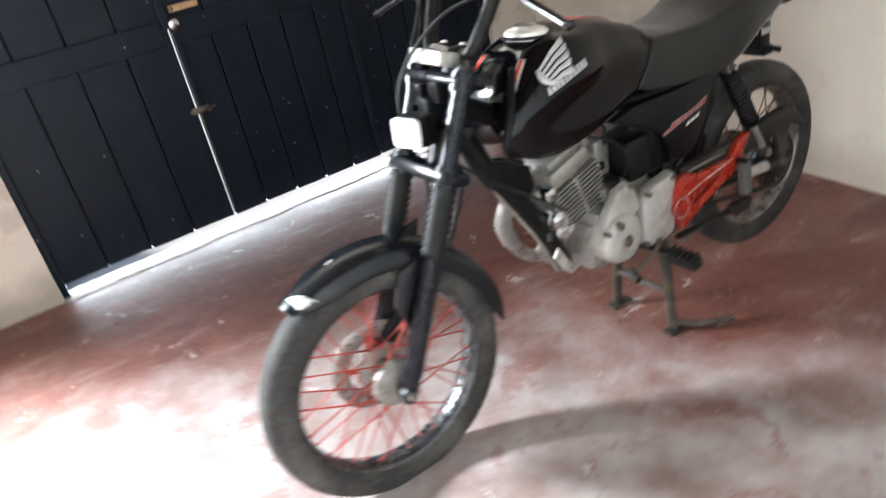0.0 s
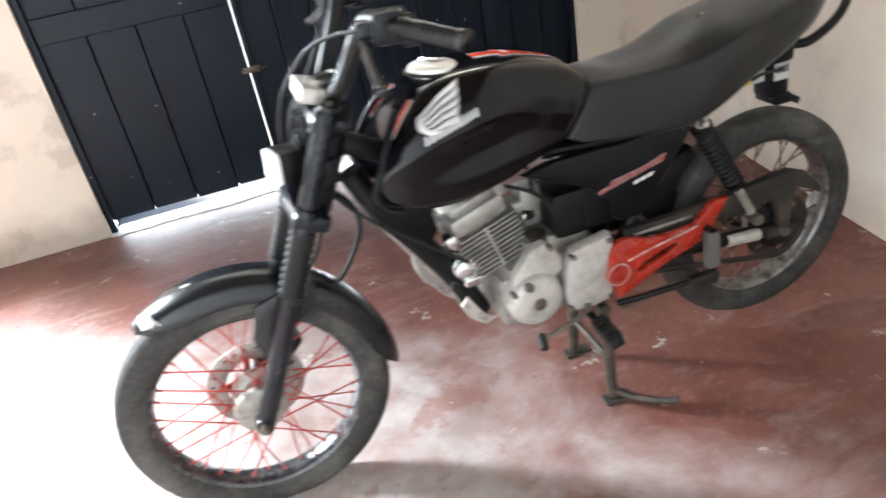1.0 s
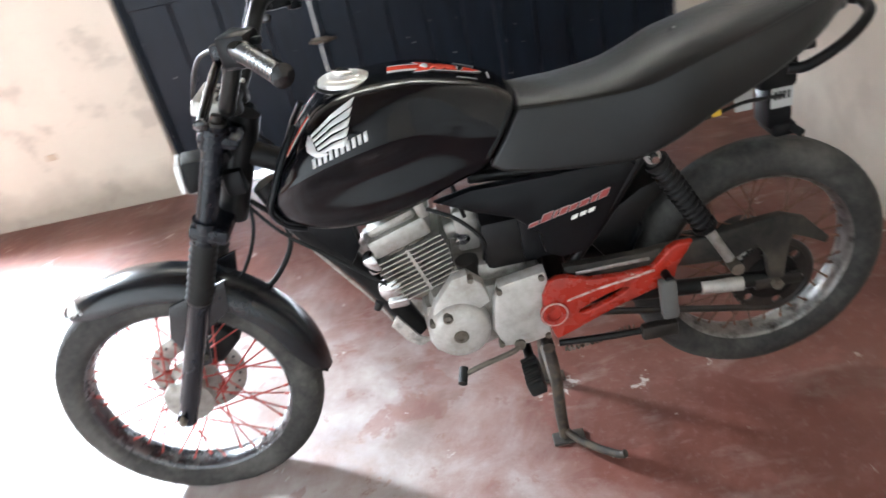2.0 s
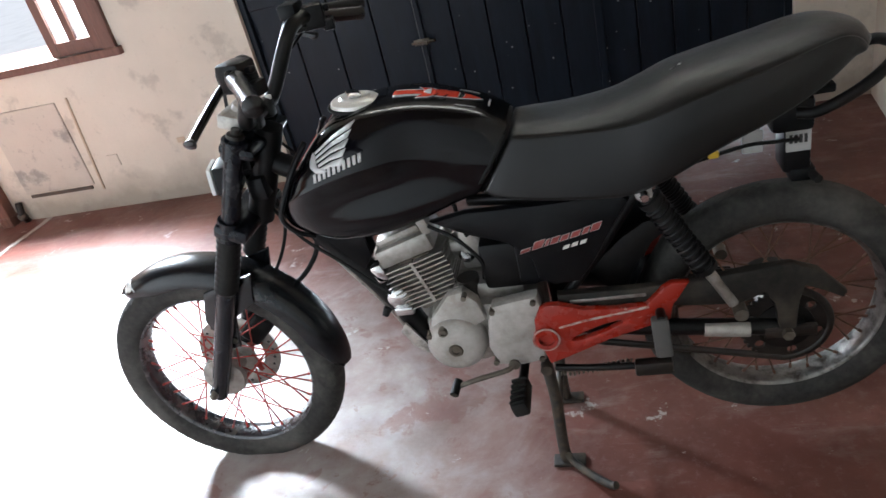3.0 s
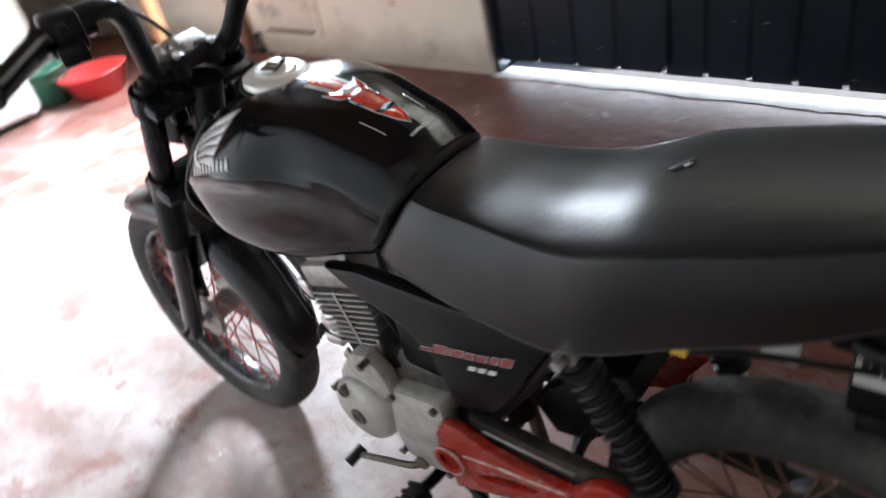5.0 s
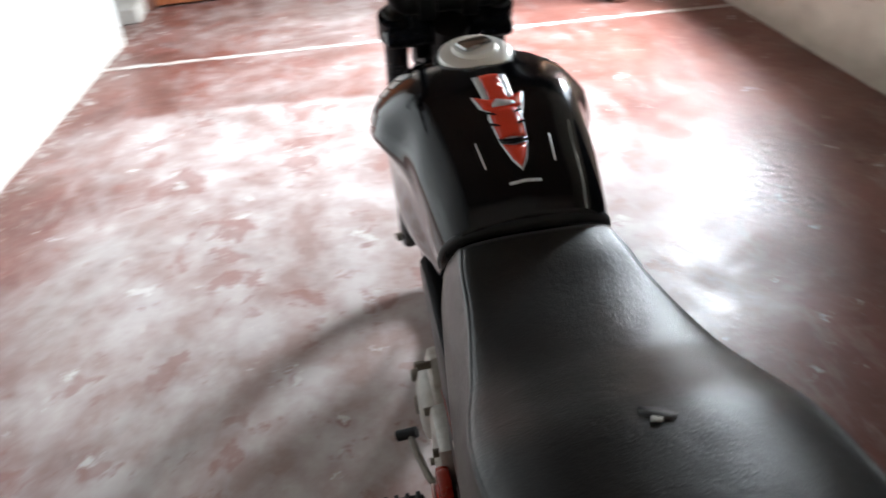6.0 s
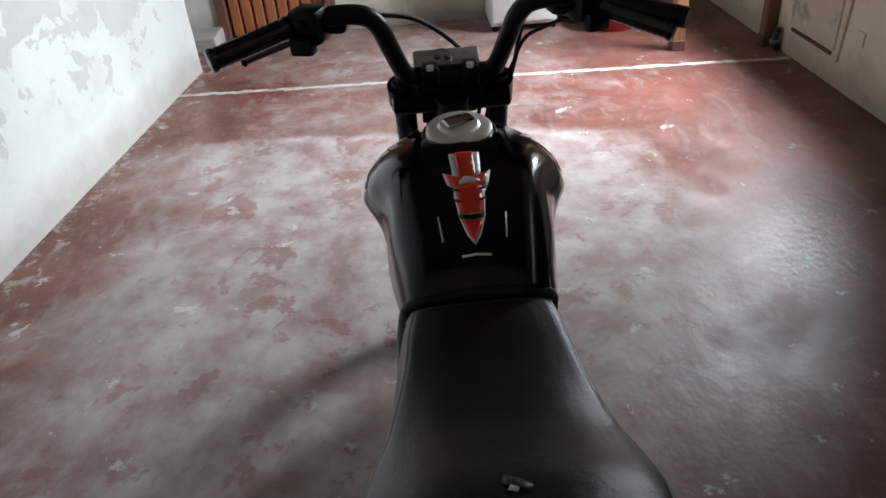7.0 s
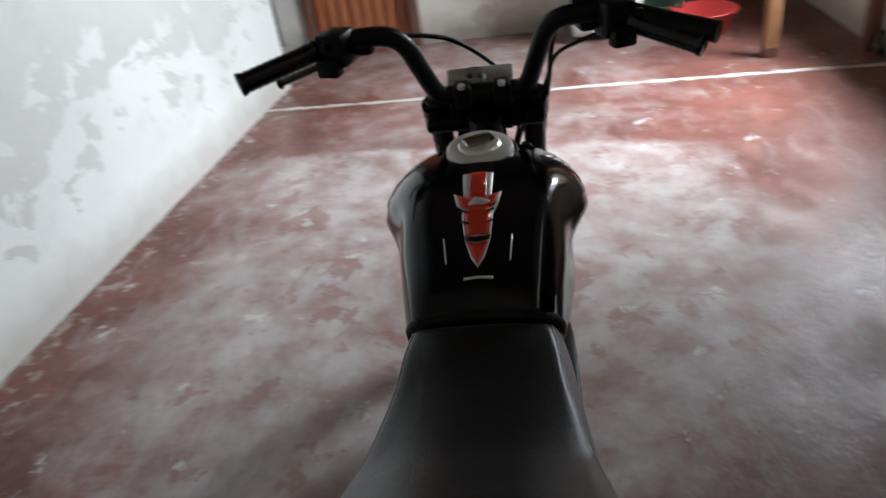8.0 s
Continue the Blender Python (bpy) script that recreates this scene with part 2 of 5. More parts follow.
    # flakes of limewash lie along the foot of the whitewashed wall
    foot = maths(m, "SUBTRACT", maths(m, "SUBTRACT", 1.878, maths(m, "MULTIPLY", xyz.outputs["X"], 0.104)), xyz.outputs["Y"])
    close = maths(m, "SUBTRACT", 1.0, maths(m, "MULTIPLY", foot, 3.2), clamp=True)
    flake = ramp(m, maths(m, "ADD", noise_of(m, 14, 8, 0.7, p, 0.3), maths(m, "MULTIPLY", close, 0.17)), 0.66, 0.71)
    color = mixed(m, maths(m, "MULTIPLY", flake, 0.5), color, (0.43, 0.40, 0.37))
    dirt = ramp(m, noise_of(m, 1.9, 6, 0.6, p, 0.8), 0.50, 0.72)
    color = mixed(m, maths(m, "MULTIPLY", dirt, 0.40), color, (0.080, 0.042, 0.030))
    base(m, color)
    # smoother, pitted spot placed where the camera meets the window's reflection
    form = node(m, "ShaderNodeVectorMath")
    form.operation = "DISTANCE"
    link(m, p, form.inputs[0])
    form.inputs[1].default_value = (1.72, -1.22, 0)
    smooth_spot = ramp(m, maths(m, "ADD", form.outputs["Value"], maths(m, "MULTIPLY", noise_of(m, 5, 5), 0.5)), 0.40, 0.75, (1, 1, 1), (0, 0, 0))
    polish = maths(m, "MAXIMUM", ramp(m, noise_of(m, 2.3, 5, 0.6, p, 0.4), 0.40, 0.66), maths(m, "MULTIPLY", smooth_spot, 0.75))
    roughness(m, maths(m, "ADD", maths(m, "ADD", 0.46, maths(m, "MULTIPLY", polish, -0.24)), maths(m, "MULTIPLY", noise_of(m, 8.0, 6), 0.16)))
    bump(m, maths(m, "ADD", maths(m, "ADD", maths(m, "MULTIPLY", noise_of(m, 30, 5), maths(m, "ADD", 1.0, maths(m, "MULTIPLY", smooth_spot, 1.6))), maths(m, "MULTIPLY", noise_of(m, 9, 4), 2.0)), maths(m, "MULTIPLY", isle, 0.25)), 0.20, 0.006)
    return m


def make_plaster(name, color, stain, damp, peel=0.0, under=(0.5, 0.5, 0.5)):
    m = material(name, color, 0.8)
    p = position(m)
    xyz = node(m, "ShaderNodeSeparateXYZ")
    link(m, p, xyz.inputs[0])
    c = mixed(m, ramp(m, noise_of(m, 2.2, 5), 0.3, 0.8), color, tuple(0.86 * v for v in color))
    c = mixed(m, maths(m, "MULTIPLY", ramp(m, noise_of(m, 4.3, 6, 0.62), 0.56, 0.64), 0.5), c, stain)
    c = mixed(m, maths(m, "MULTIPLY", ramp(m, noise_of(m, 30, 4), 0.62, 0.75), 0.3), c, stain)
    height = noise_of(m, 40, 5)
    if peel:
        # bare grey render higher up with a ragged lower edge; limewash below it; loose islands of both round the edge
        edge = maths(m, "ADD", maths(m, "ADD", maths(m, "MULTIPLY", noise_of(m, 1.5, 3, 0.5, p, 0.3), 0.75), maths(m, "MULTIPLY", noise_of(m, 7.0, 8, 0.62, p, 0.5), 0.36)), 0.02)
        over_edge = maths(m, "SUBTRACT", xyz.outputs["Z"], edge)
        near = maths(m, "SUBTRACT", 1.0, maths(m, "MULTIPLY", maths(m, "ABSOLUTE", over_edge), 4.0), clamp=True)
        isles = maths(m, "MULTIPLY", ramp(m, noise_of(m, 6.0, 9, 0.6, p, 0.4), 0.555, 0.575), ramp(m, near, 0.05, 0.15))
        bare = maths(m, "MULTIPLY", over_edge, 60.0, clamp=True)
        mask = maths(m, "ABSOLUTE", maths(m, "SUBTRACT", bare, isles))
        fade = ramp(m, maths(m, "ADD", maths(m, "MULTIPLY", over_edge, 1.1), maths(m, "MULTIPLY", noise_of(m, 2.2, 6), 0.6)), 0.30, 0.85)
        mask = maths(m, "MULTIPLY", mask, maths(m, "SUBTRACT", 1.0, maths(m, "MULTIPLY", fade, 0.80)))
        c = mixed(m, maths(m, "MULTIPLY", mask, peel), c, under)
        height = maths(m, "ADD", height, maths(m, "MULTIPLY", mask, -2.0))
    # rising damp with an uneven edge
    rise = maths(m, "SUBTRACT", maths(m, "ADD", 0.10, maths(m, "MULTIPLY", noise_of(m, 5, 6), 0.25)), xyz.outputs["Z"])
    c = mixed(m, maths(m, "MULTIPLY", maths(m, "MULTIPLY", rise, 6.0, clamp=True), 0.7), c, damp)
    base(m, c)
    bump(m, height, 0.25, 0.006)
    return m


floor_paint = make_floor()
navy_plank = make_plank_paint()
cream_plaster = make_plaster("cream_plaster", (0.69, 0.630, 0.535), (0.36, 0.325, 0.275), (0.28, 0.23, 0.18))
white_plaster = make_plaster("peeling_white_plaster", (0.52, 0.52, 0.50), (0.43, 0.42, 0.40), (0.30, 0.27, 0.235), 0.85, (0.37, 0.358, 0.338))
back_plaster = make_plaster("pale_plaster", (0.68, 0.62, 0.53), (0.53, 0.47, 0.40), (0.40, 0.34, 0.28))
far_plaster = make_plaster("far_plaster", (0.74, 0.70, 0.63), (0.36, 0.29, 0.22), (0.20, 0.16, 0.13))
patch_plaster = make_plaster("patched_plaster", (0.58, 0.53, 0.46), (0.085, 0.085, 0.09), (0.30, 0.25, 0.2))
ceiling_wood = make_wood("ceiling_wood", (0.12, 0.085, 0.06), (0.24, 0.18, 0.13))
dark_wood = make_wood("dark_wood", (0.05, 0.035, 0.025), (0.11, 0.08, 0.06))
window_wood = make_wood("brown_window_wood", (0.10, 0.045, 0.032), (0.19, 0.085, 0.06))
post_wood = make_wood("orange_post_wood", (0.20, 0.09, 0.04), (0.40, 0.20, 0.09))
door_wood = make_wood("reddish_door_wood", (0.26, 0.075, 0.03), (0.48, 0.17, 0.07), 0.4)
stained_edge = make_wood("stained_edging", (0.42, 0.33, 0.23), (0.58, 0.48, 0.36))
raw_wood = make_wood("raw_wood", (0.36, 0.22, 0.11), (0.55, 0.36, 0.19))
concrete = worn("pale_concrete", (0.40, 0.37, 0.33), (0.20, 0.175, 0.15), 0.8, amount=0.5, scale=6, relief=0.3)
sill_cement = worn("pale_sill_cement", (0.46, 0.435, 0.41), (0.28, 0.24, 0.215), 0.8, amount=0.3, scale=8, relief=0.3)
outdoor_ground = worn("pale_outdoor_ground", (0.50, 0.46, 0.40), (0.34, 0.30, 0.26), 0.9, amount=0.4, scale=2, relief=0.3)
line_paint = worn("white_line_cement", (0.50, 0.47, 0.44), (0.28, 0.17, 0.14), 0.7, amount=0.85, scale=7, relief=0.2)
frosted = material("frosted_glass", (0.85, 0.87, 0.88), 0.5)
frosted.node_tree.nodes["Principled BSDF"].inputs["Transmission Weight"].default_value = 0.75


# ---- mesh helpers ----
def part(name, bm, mat, parent=None, label="", smooth=True):
    if isinstance(bm, bpy.types.Mesh):
        me = bm
    else:
        bmesh.ops.recalc_face_normals(bm, faces=bm.faces)
        me = bpy.data.meshes.new(name)
        bm.to_mesh(me)
        bm.free()
        if smooth:
            me.set_sharp_from_angle(angle=radians(38)) if smooth == "auto" else None
            me.polygons.foreach_set("use_smooth", [True] * len(me.polygons))
    if mat and not me.materials:
        me.materials.append(mat)
    ob = new(name, me)
    ob.parent = parent
    if label:
        tagged(ob, label)
    return ob


def box(bm, lo, hi, bevel=0.0, m=None):
    made = bmesh.ops.create_cube(bm, size=1)["verts"]
    lo, hi = Vector(lo), Vector(hi)
    for v in made:
        v.co = Vector((lo[i] + (v.co[i] + 0.5) * (hi[i] - lo[i]) for i in range(3)))
        if m:
            v.co = m @ v.co
    if bevel:
        edges = list({e for v in made for e in v.link_edges})
        bmesh.ops.bevel(bm, geom=edges, offset=bevel, segments=2, affect="EDGES", profile=0.5)
    return bm


def boxed(lo, hi, bevel=0.0, m=None):
    return box(bmesh.new(), lo, hi, bevel, m)


def smooth_path(points, steps=6):
    """A Catmull-Rom curve through the points."""
    p = [Vector(q) for q in points]
    p = [2 * p[0] - p[1]] + p + [2 * p[-1] - p[-2]]
    out = []
    for i in range(1, len(p) - 2):
        for s in range(steps):
            t = s / steps
            a, b, c, d = p[i - 1], p[i], p[i + 1], p[i + 2]
            out.append(0.5 * (2 * b + (c - a) * t + (2 * a - 5 * b + 4 * c - d) * t * t + (3 * b - a - 3 * c + d) * t ** 3))
    return out + [p[-2]]


def tube(bm, points, radius, sides=12, cap=True, flat=1.0):
    """A round bar along the points; radius may be a list."""
    p = [Vector(q) for q in points]
    rings = []
    side = None
    for i, q in enumerate(p):
        way = (p[min(i + 1, len(p) - 1)] - p[max(i - 1, 0)]).normalized()
        if side is None:
            side = way.orthogonal().normalized() if abs(way.z) > 0.9 else way.cross(Vector((0, 0, 1))).normalized()
        side = (side - way * side.dot(way)).normalized()
        up = way.cross(side)
        r = radius[i] if isinstance(radius, (list, tuple)) else radius
        rings.append([bm.verts.new(q + r * (math.cos(a) * side + flat * math.sin(a) * up)) for a in (2 * math.pi * k / sides for k in range(sides))])
    for a, b in zip(rings, rings[1:]):
        for k in range(sides):
            bm.faces.new((a[k], a[(k + 1) % sides], b[(k + 1) % sides], b[k]))
    if cap:
        bm.faces.new(rings[0][::-1])
        bm.faces.new(rings[-1])
    return bm


def tubed(points, radius, sides=12, cap=True, flat=1.0):
    return tube(bmesh.new(), points, radius, sides, cap, flat)


def turned(bm, profile, center, segments=48, axis="y"):
    """A body turned round an axis: profile of (radius, along)."""
    c = Vector(center)
    rings = []
    for k in range(segments):
        a = 2 * math.pi * k / segments
        ring = []
        for r, s in profile:
            u, w = r * math.cos(a), r * math.sin(a)
            ring.append(bm.verts.new(c + Vector({"y": (u, s, w), "z": (u, w, s), "x": (s, u, w)}[axis])))
        rings.append(ring)
    n = len(profile)
    for k in range(segments):
        a, b = rings[k], rings[(k + 1) % segments]
        for i in range(n - 1):
            bm.faces.new((a[i], a[i + 1], b[i + 1], b[i]))
    bmesh.ops.remove_doubles(bm, verts=bm.verts, dist=1e-5)
    return bm


def skin(lines, across=4, along=5, mirror=True, close=False, crease=0):
    """A smooth sheet over control curves given from front to rear; mirrored in the bike's middle plane."""
    curves = [smooth_path(line, along) for line in lines]
    rows = [smooth_path(column[:crease + 1], across)[:-1] + smooth_path(column[crease:], across) if crease else smooth_path(column, across) for column in zip(*curves)]
    bm = bmesh.new()
    grid = [[bm.verts.new(v) for v in row] for row in rows]
    for a, b in zip(grid, grid[1:]):
        for k in range(len(a) - 1):
            bm.faces.new((a[k], a[k + 1], b[k + 1], b[k]))
    for end in (grid[0], grid[-1]) if close else ():
        middle = bm.verts.new((sum((v.co.x for v in end)) / len(end), 0, sum((v.co.z for v in end)) / len(end)))
        for k in range(len(end) - 1):
            bm.faces.new((end[k], end[k + 1], middle))
        end.append(middle)
    if mirror:
        for v in bm.verts:
            if abs(v.co.y) < 0.003:
                v.co.y = 0
        other = bmesh.ops.duplicate(bm, geom=bm.verts[:] + bm.edges[:] + bm.faces[:])["geom"]
        for v in other:
            if isinstance(v, bmesh.types.BMVert):
                v.co.y = -v.co.y
        bmesh.ops.remove_doubles(bm, verts=bm.verts, dist=1e-4)
    return bm


def plate(outline, y0, y1, bevel=0.003, holes=()):
    """A flat casting cut from an outline in x and z, between two planes y."""
    bm = bmesh.new()
    edges = []
    for loop in (outline, *holes):
        vs = [bm.verts.new((x, y0, z)) for x, z in loop]
        edges += [bm.edges.new((vs[k], vs[(k + 1) % len(vs)])) for k in range(len(vs))]
    bmesh.ops.triangle_fill(bm, use_beauty=True, edges=edges)
    faces = bm.faces[:]
    made = bmesh.ops.extrude_face_region(bm, geom=faces)["geom"]
    for v in made:
        if isinstance(v, bmesh.types.BMVert):
            v.co.y = y1
    if bevel:
        rim = [e for e in bm.edges if len(e.link_faces) == 2 and e.calc_face_angle(0) > 0.6 and abs(e.verts[0].co.y - e.verts[1].co.y) < 1e-6]
        bmesh.ops.bevel(bm, geom=rim, offset=bevel, segments=2, affect="EDGES", profile=0.5)
    return bm


def thing(name, label, category, group="", at=(0, 0, 0)):
    ob = new(name)
    ob.location = at
    return tagged(ob, label, category, group)


def hung(ob, at):
    """Keeps a part's own numbers in world places under an Empty that stands at a place."""
    for child in ob.children:
        child.matrix_parent_inverse = Matrix.Translation(at).inverted()


# ---- the room ----
def setting(name, bm, mat, label, smooth=False):
    return tagged(part(name, bm, mat, smooth=smooth), label, name.split("_")[0], kind="structure")


OUTER = -2.55    # outer face of the south wall, set deep to cut slanting window light
setting("floor", boxed((-1.3, OUTER, -0.12), (7.2, 2.6, 0.0)), floor_paint, "worn red painted cement floor with bare grey patches")
ground = bmesh.new()
box(ground, (-1500, -3000, -0.3), (1500, OUTER, -0.04))
setting("ground", ground, outdoor_ground, "pale sunlit ground outside the door and window")

WALL_TOP = 4.1
DOOR = (-0.60, 1.93, 2.16)      # x from, x to, head
ADDED_SLOT = (2.58, 2.92)         # from, to, of the unseen slot added over the door
WINDOW = (2.66, 4.00, 0.87, 2.25)   # x from, x to, sill, head
south = bmesh.new()
for lo, hi in (((-1.6, OUTER, -0.1), (DOOR[0], -2.0, WALL_TOP)),
               ((DOOR[0], OUTER, DOOR[2]), (DOOR[1], -2.0, ADDED_SLOT[0])),
               ((DOOR[0], OUTER, ADDED_SLOT[1]), (DOOR[1], -2.0, WALL_TOP)),
               ((DOOR[1], OUTER, -0.1), (WINDOW[0], -2.0, WALL_TOP)),
               ((WINDOW[0], OUTER, -0.1), (WINDOW[1], -2.0, WINDOW[2])),
               ((WINDOW[0], OUTER, WINDOW[3]), (WINDOW[1], -2.0, WALL_TOP)),
               ((WINDOW[1], OUTER, -0.1), (7.4, -2.0, WALL_TOP))):
    box(south, lo, hi)
setting("wall_south", south, cream_plaster, "cream plastered wall with damp stains and scuffs")


def long_wall(name, a, b, thick, mat, label, top=WALL_TOP):
    """A wall whose inner face runs from a to b; its body lies to the right of that way."""
    a, b = Vector((*a, 0)), Vector((*b, 0))
    out = (b - a).normalized().cross(Vector((0, 0, 1))) * thick
    bm = bmesh.new()
    low = [bm.verts.new(v + Vector((0, 0, -0.1))) for v in (a, b, b + out, a + out)]
    high = [bm.verts.new(v.co + Vector((0, 0, top + 0.1))) for v in low]
    bm.faces.new(low), bm.faces.new(high)
    for k in range(4):
        bm.faces.new((low[k], low[(k + 1) % 4], high[(k + 1) % 4], high[k]))
    return setting(name, bm, mat, label)


long_wall("wall_west", (-0.425, 2.1), (-0.93, -2.0), 0.25, back_plaster, "pale plastered wall behind the motorcycle")
long_wall("wall_north", (4.205, 1.440), (-0.50, 1.93), 0.3, white_plaster, "whitewashed wall with peeling grey paint")
long_wall("wall_hall", (7.0, 2.45), (4.0, 2.45), 0.25, far_plaster, "dim plastered wall of the side hall")
# never in view; its brown is picked to hold down bounced light
setting("ceiling", boxed((-1.6, OUTER - 0.03, WALL_TOP), (7.4, 2.9, WALL_TOP + 0.12)), ceiling_wood, "unseen ceiling over the room, brown to keep bounced light low")
# far end of the room
east = bmesh.new()
for lo, hi in (((4.86, 1.43, -0.1), (5.06, 1.64, 2.1)), 
               ((4.86, -1.15, -0.1), (5.06, 0.66, 2.1))):
    box(east, lo, hi)
setting("wall_east", east, far_plaster, "pale plastered far wall with a dark lower band")
# unseen wall, added dark so the seat top mirrors nothing bright
setting("wall_gable", boxed((4.86, -2.0, 2.1), (5.06, 2.45, WALL_TOP)), dark_wood, "unseen upper far wall, made dark so the seat reflects little")
setting("wall_store", boxed((6.6, -2.0, -0.1), (6.8, 2.45, WALL_TOP)), far_plaster, "dim wall of the unlit room beyond")
seam = bmesh.new()
for k in range(70):
    y = -1.99 + k * 0.05
    box(seam, (3.660 + 0.072 * y + 0.014 * random.random(), y, -0.01), (3.698 + 0.072 * y + 0.016 * random.random(), y + 0.05, 0.003 + 0.0004 * (k % 2)))
setting("trim_floor_line", seam, line_paint, "whitish cement line across the red floor")
sill = bmesh.new()
for k in range(86):
    x = DOOR[0] + k * (DOOR[1] - DOOR[0]) / 86
    box(sill, (x, OUTER + 0.01, -0.01), (x + (DOOR[1] - DOOR[0]) / 86, -1.990 + 0.012 * random.random() + 0.006 * math.sin(k * 0.4), 0.0030 + 0.0004 * (k % 2)))
setting("trim_door_sill", sill, sill_cement, "worn pale cement door sill with a ragged edge")
setting("baseboard_north", boxed((-0.45, 0, 0), (4.20, 0.02, 0.05), 0.006, Matrix.Translation((0, 1.90, 0)) @ Matrix.Rotation(radians(-5.95), 4, "Z")), concrete, "rough cement fillet along the whitewashed wall")


def plank_door():
    """Three leaves of upright boards with rails, standing shut in the wide opening."""
    x0, x1, top = DOOR
    edges = (x1 - 0.02, 1.080, 0.22, x0 + 0.02)
    slack = (0.0025, 0.0046, 0.0025, 0.0025)   # half the gap at each edge
    for n in range(3):
        right, left = edges[n + 1], edges[n]
        leaf = thing("plank_door", "dark navy painted plank door leaf, shut, with paint flecks", "door", "door leaves", ((left + right) / 2, -2.08, 0.05))
        boards = 4 if n == 0 else 5
        wide = (left - right - slack[n] - slack[n + 1]) / boards
        for k in range(boards):
            a = right + slack[n + 1] + k * wide
            part("plank", boxed((a + (0.004 if k else 0), -2.085, 0.052 + 0.006 * random.random()), (a + wide - (0.004 if k < boards - 1 else 0), -2.057 - 0.002 * random.random(), top - 0.02), 0.003), navy_plank, leaf, smooth=False)
        part("backing_board", boxed((right + 0.035, -2.10, 0.058), (left - 0.035, -2.088, top - 0.03)), navy_plank, leaf, smooth=False)
        for z in (0.90, 1.90):
            part("rail", boxed((right + (0.03 if n < 2 else 0.008), -2.058, z), (left - 0.016, -2.040, z + 0.11), 0.004), navy_plank, leaf, smooth=False)
        if n < 2:
            part("cover_strip", boxed((right - 0.012, -2.060, 0.97 if n == 0 else 0.08), (right + 0.026, -2.038, top - 0.04), 0.004), navy_plank, leaf, smooth=False)
        if n == 1:
            # added strip, sized to hide the bright gap from the camera's later places
            part("meeting_strip", boxed((left - 0.028, -2.058, 0.10), (left - 0.0052, -2.034, 0.95), 0.003), navy_plank, leaf, smooth=False)
        hung(leaf, leaf.location)
    frame = bmesh.new()
    for lo, hi in (((x1 - 0.03, -2.20, 0), (x1 + 0.0, -2.03, top)), ((x0, -2.20, 0), (x0 + 0.03, -2.03, top)), ((x0 + 0.03, -2.20, top - 0.03), (x1 - 0.03, -2.03, top))):
        box(frame, lo, hi, 0.003)
    setting("trim_door_frame", frame, navy_plank, "narrow dark painted door frame")
    latch = thing("door_latch", "worn steel sliding latch on the plank door", "latch", at=(1.06, -2.04, 0.60))
    part("latch_plate", boxed((1.03, -2.038, 0.585), (1.11, -2.030, 0.615), 0.002), dirty_steel, latch)
    part("latch_bolt", tubed([(1.0, -2.024, 0.60), (1.12, -2.024, 0.60)], 0.007, 8), dirty_steel, latch)
    part("latch_knob", tubed([(1.04, -2.024, 0.60), (1.04, -1.995, 0.595)], 0.006, 8), dirty_steel, latch)
    hung(latch, latch.location)
    toggle = thing("wooden_turn_latch", "raw wooden turn latch nailed to the door", "latch", at=(1.02, -2.04, 1.04))
    part("turn_piece", boxed((0.93, -2.038, 1.035), (1.06, -2.016, 1.062), 0.004), raw_wood, toggle, smooth=False)
    part("screw", turned(bmesh.new(), ((0.0, 0.004), (0.009, 0.002), (0.010, 0.0)), (1.05, -2.016, 1.048), 12), dirty_steel, toggle)
    hung(toggle, toggle.location)
    plug = thing("lock_plate", "bright metal lock plate with flaked paint", "lock", at=(1.055, -2.035, 0.985))
    part("plate", turned(bmesh.new(), ((0.0, 0.006), (0.022, 0.004), (0.026, 0.0), (0.0, -0.003)), (1.055, -2.034, 0.985), 18), chrome, plug)
    hung(plug, plug.location)


plank_door()


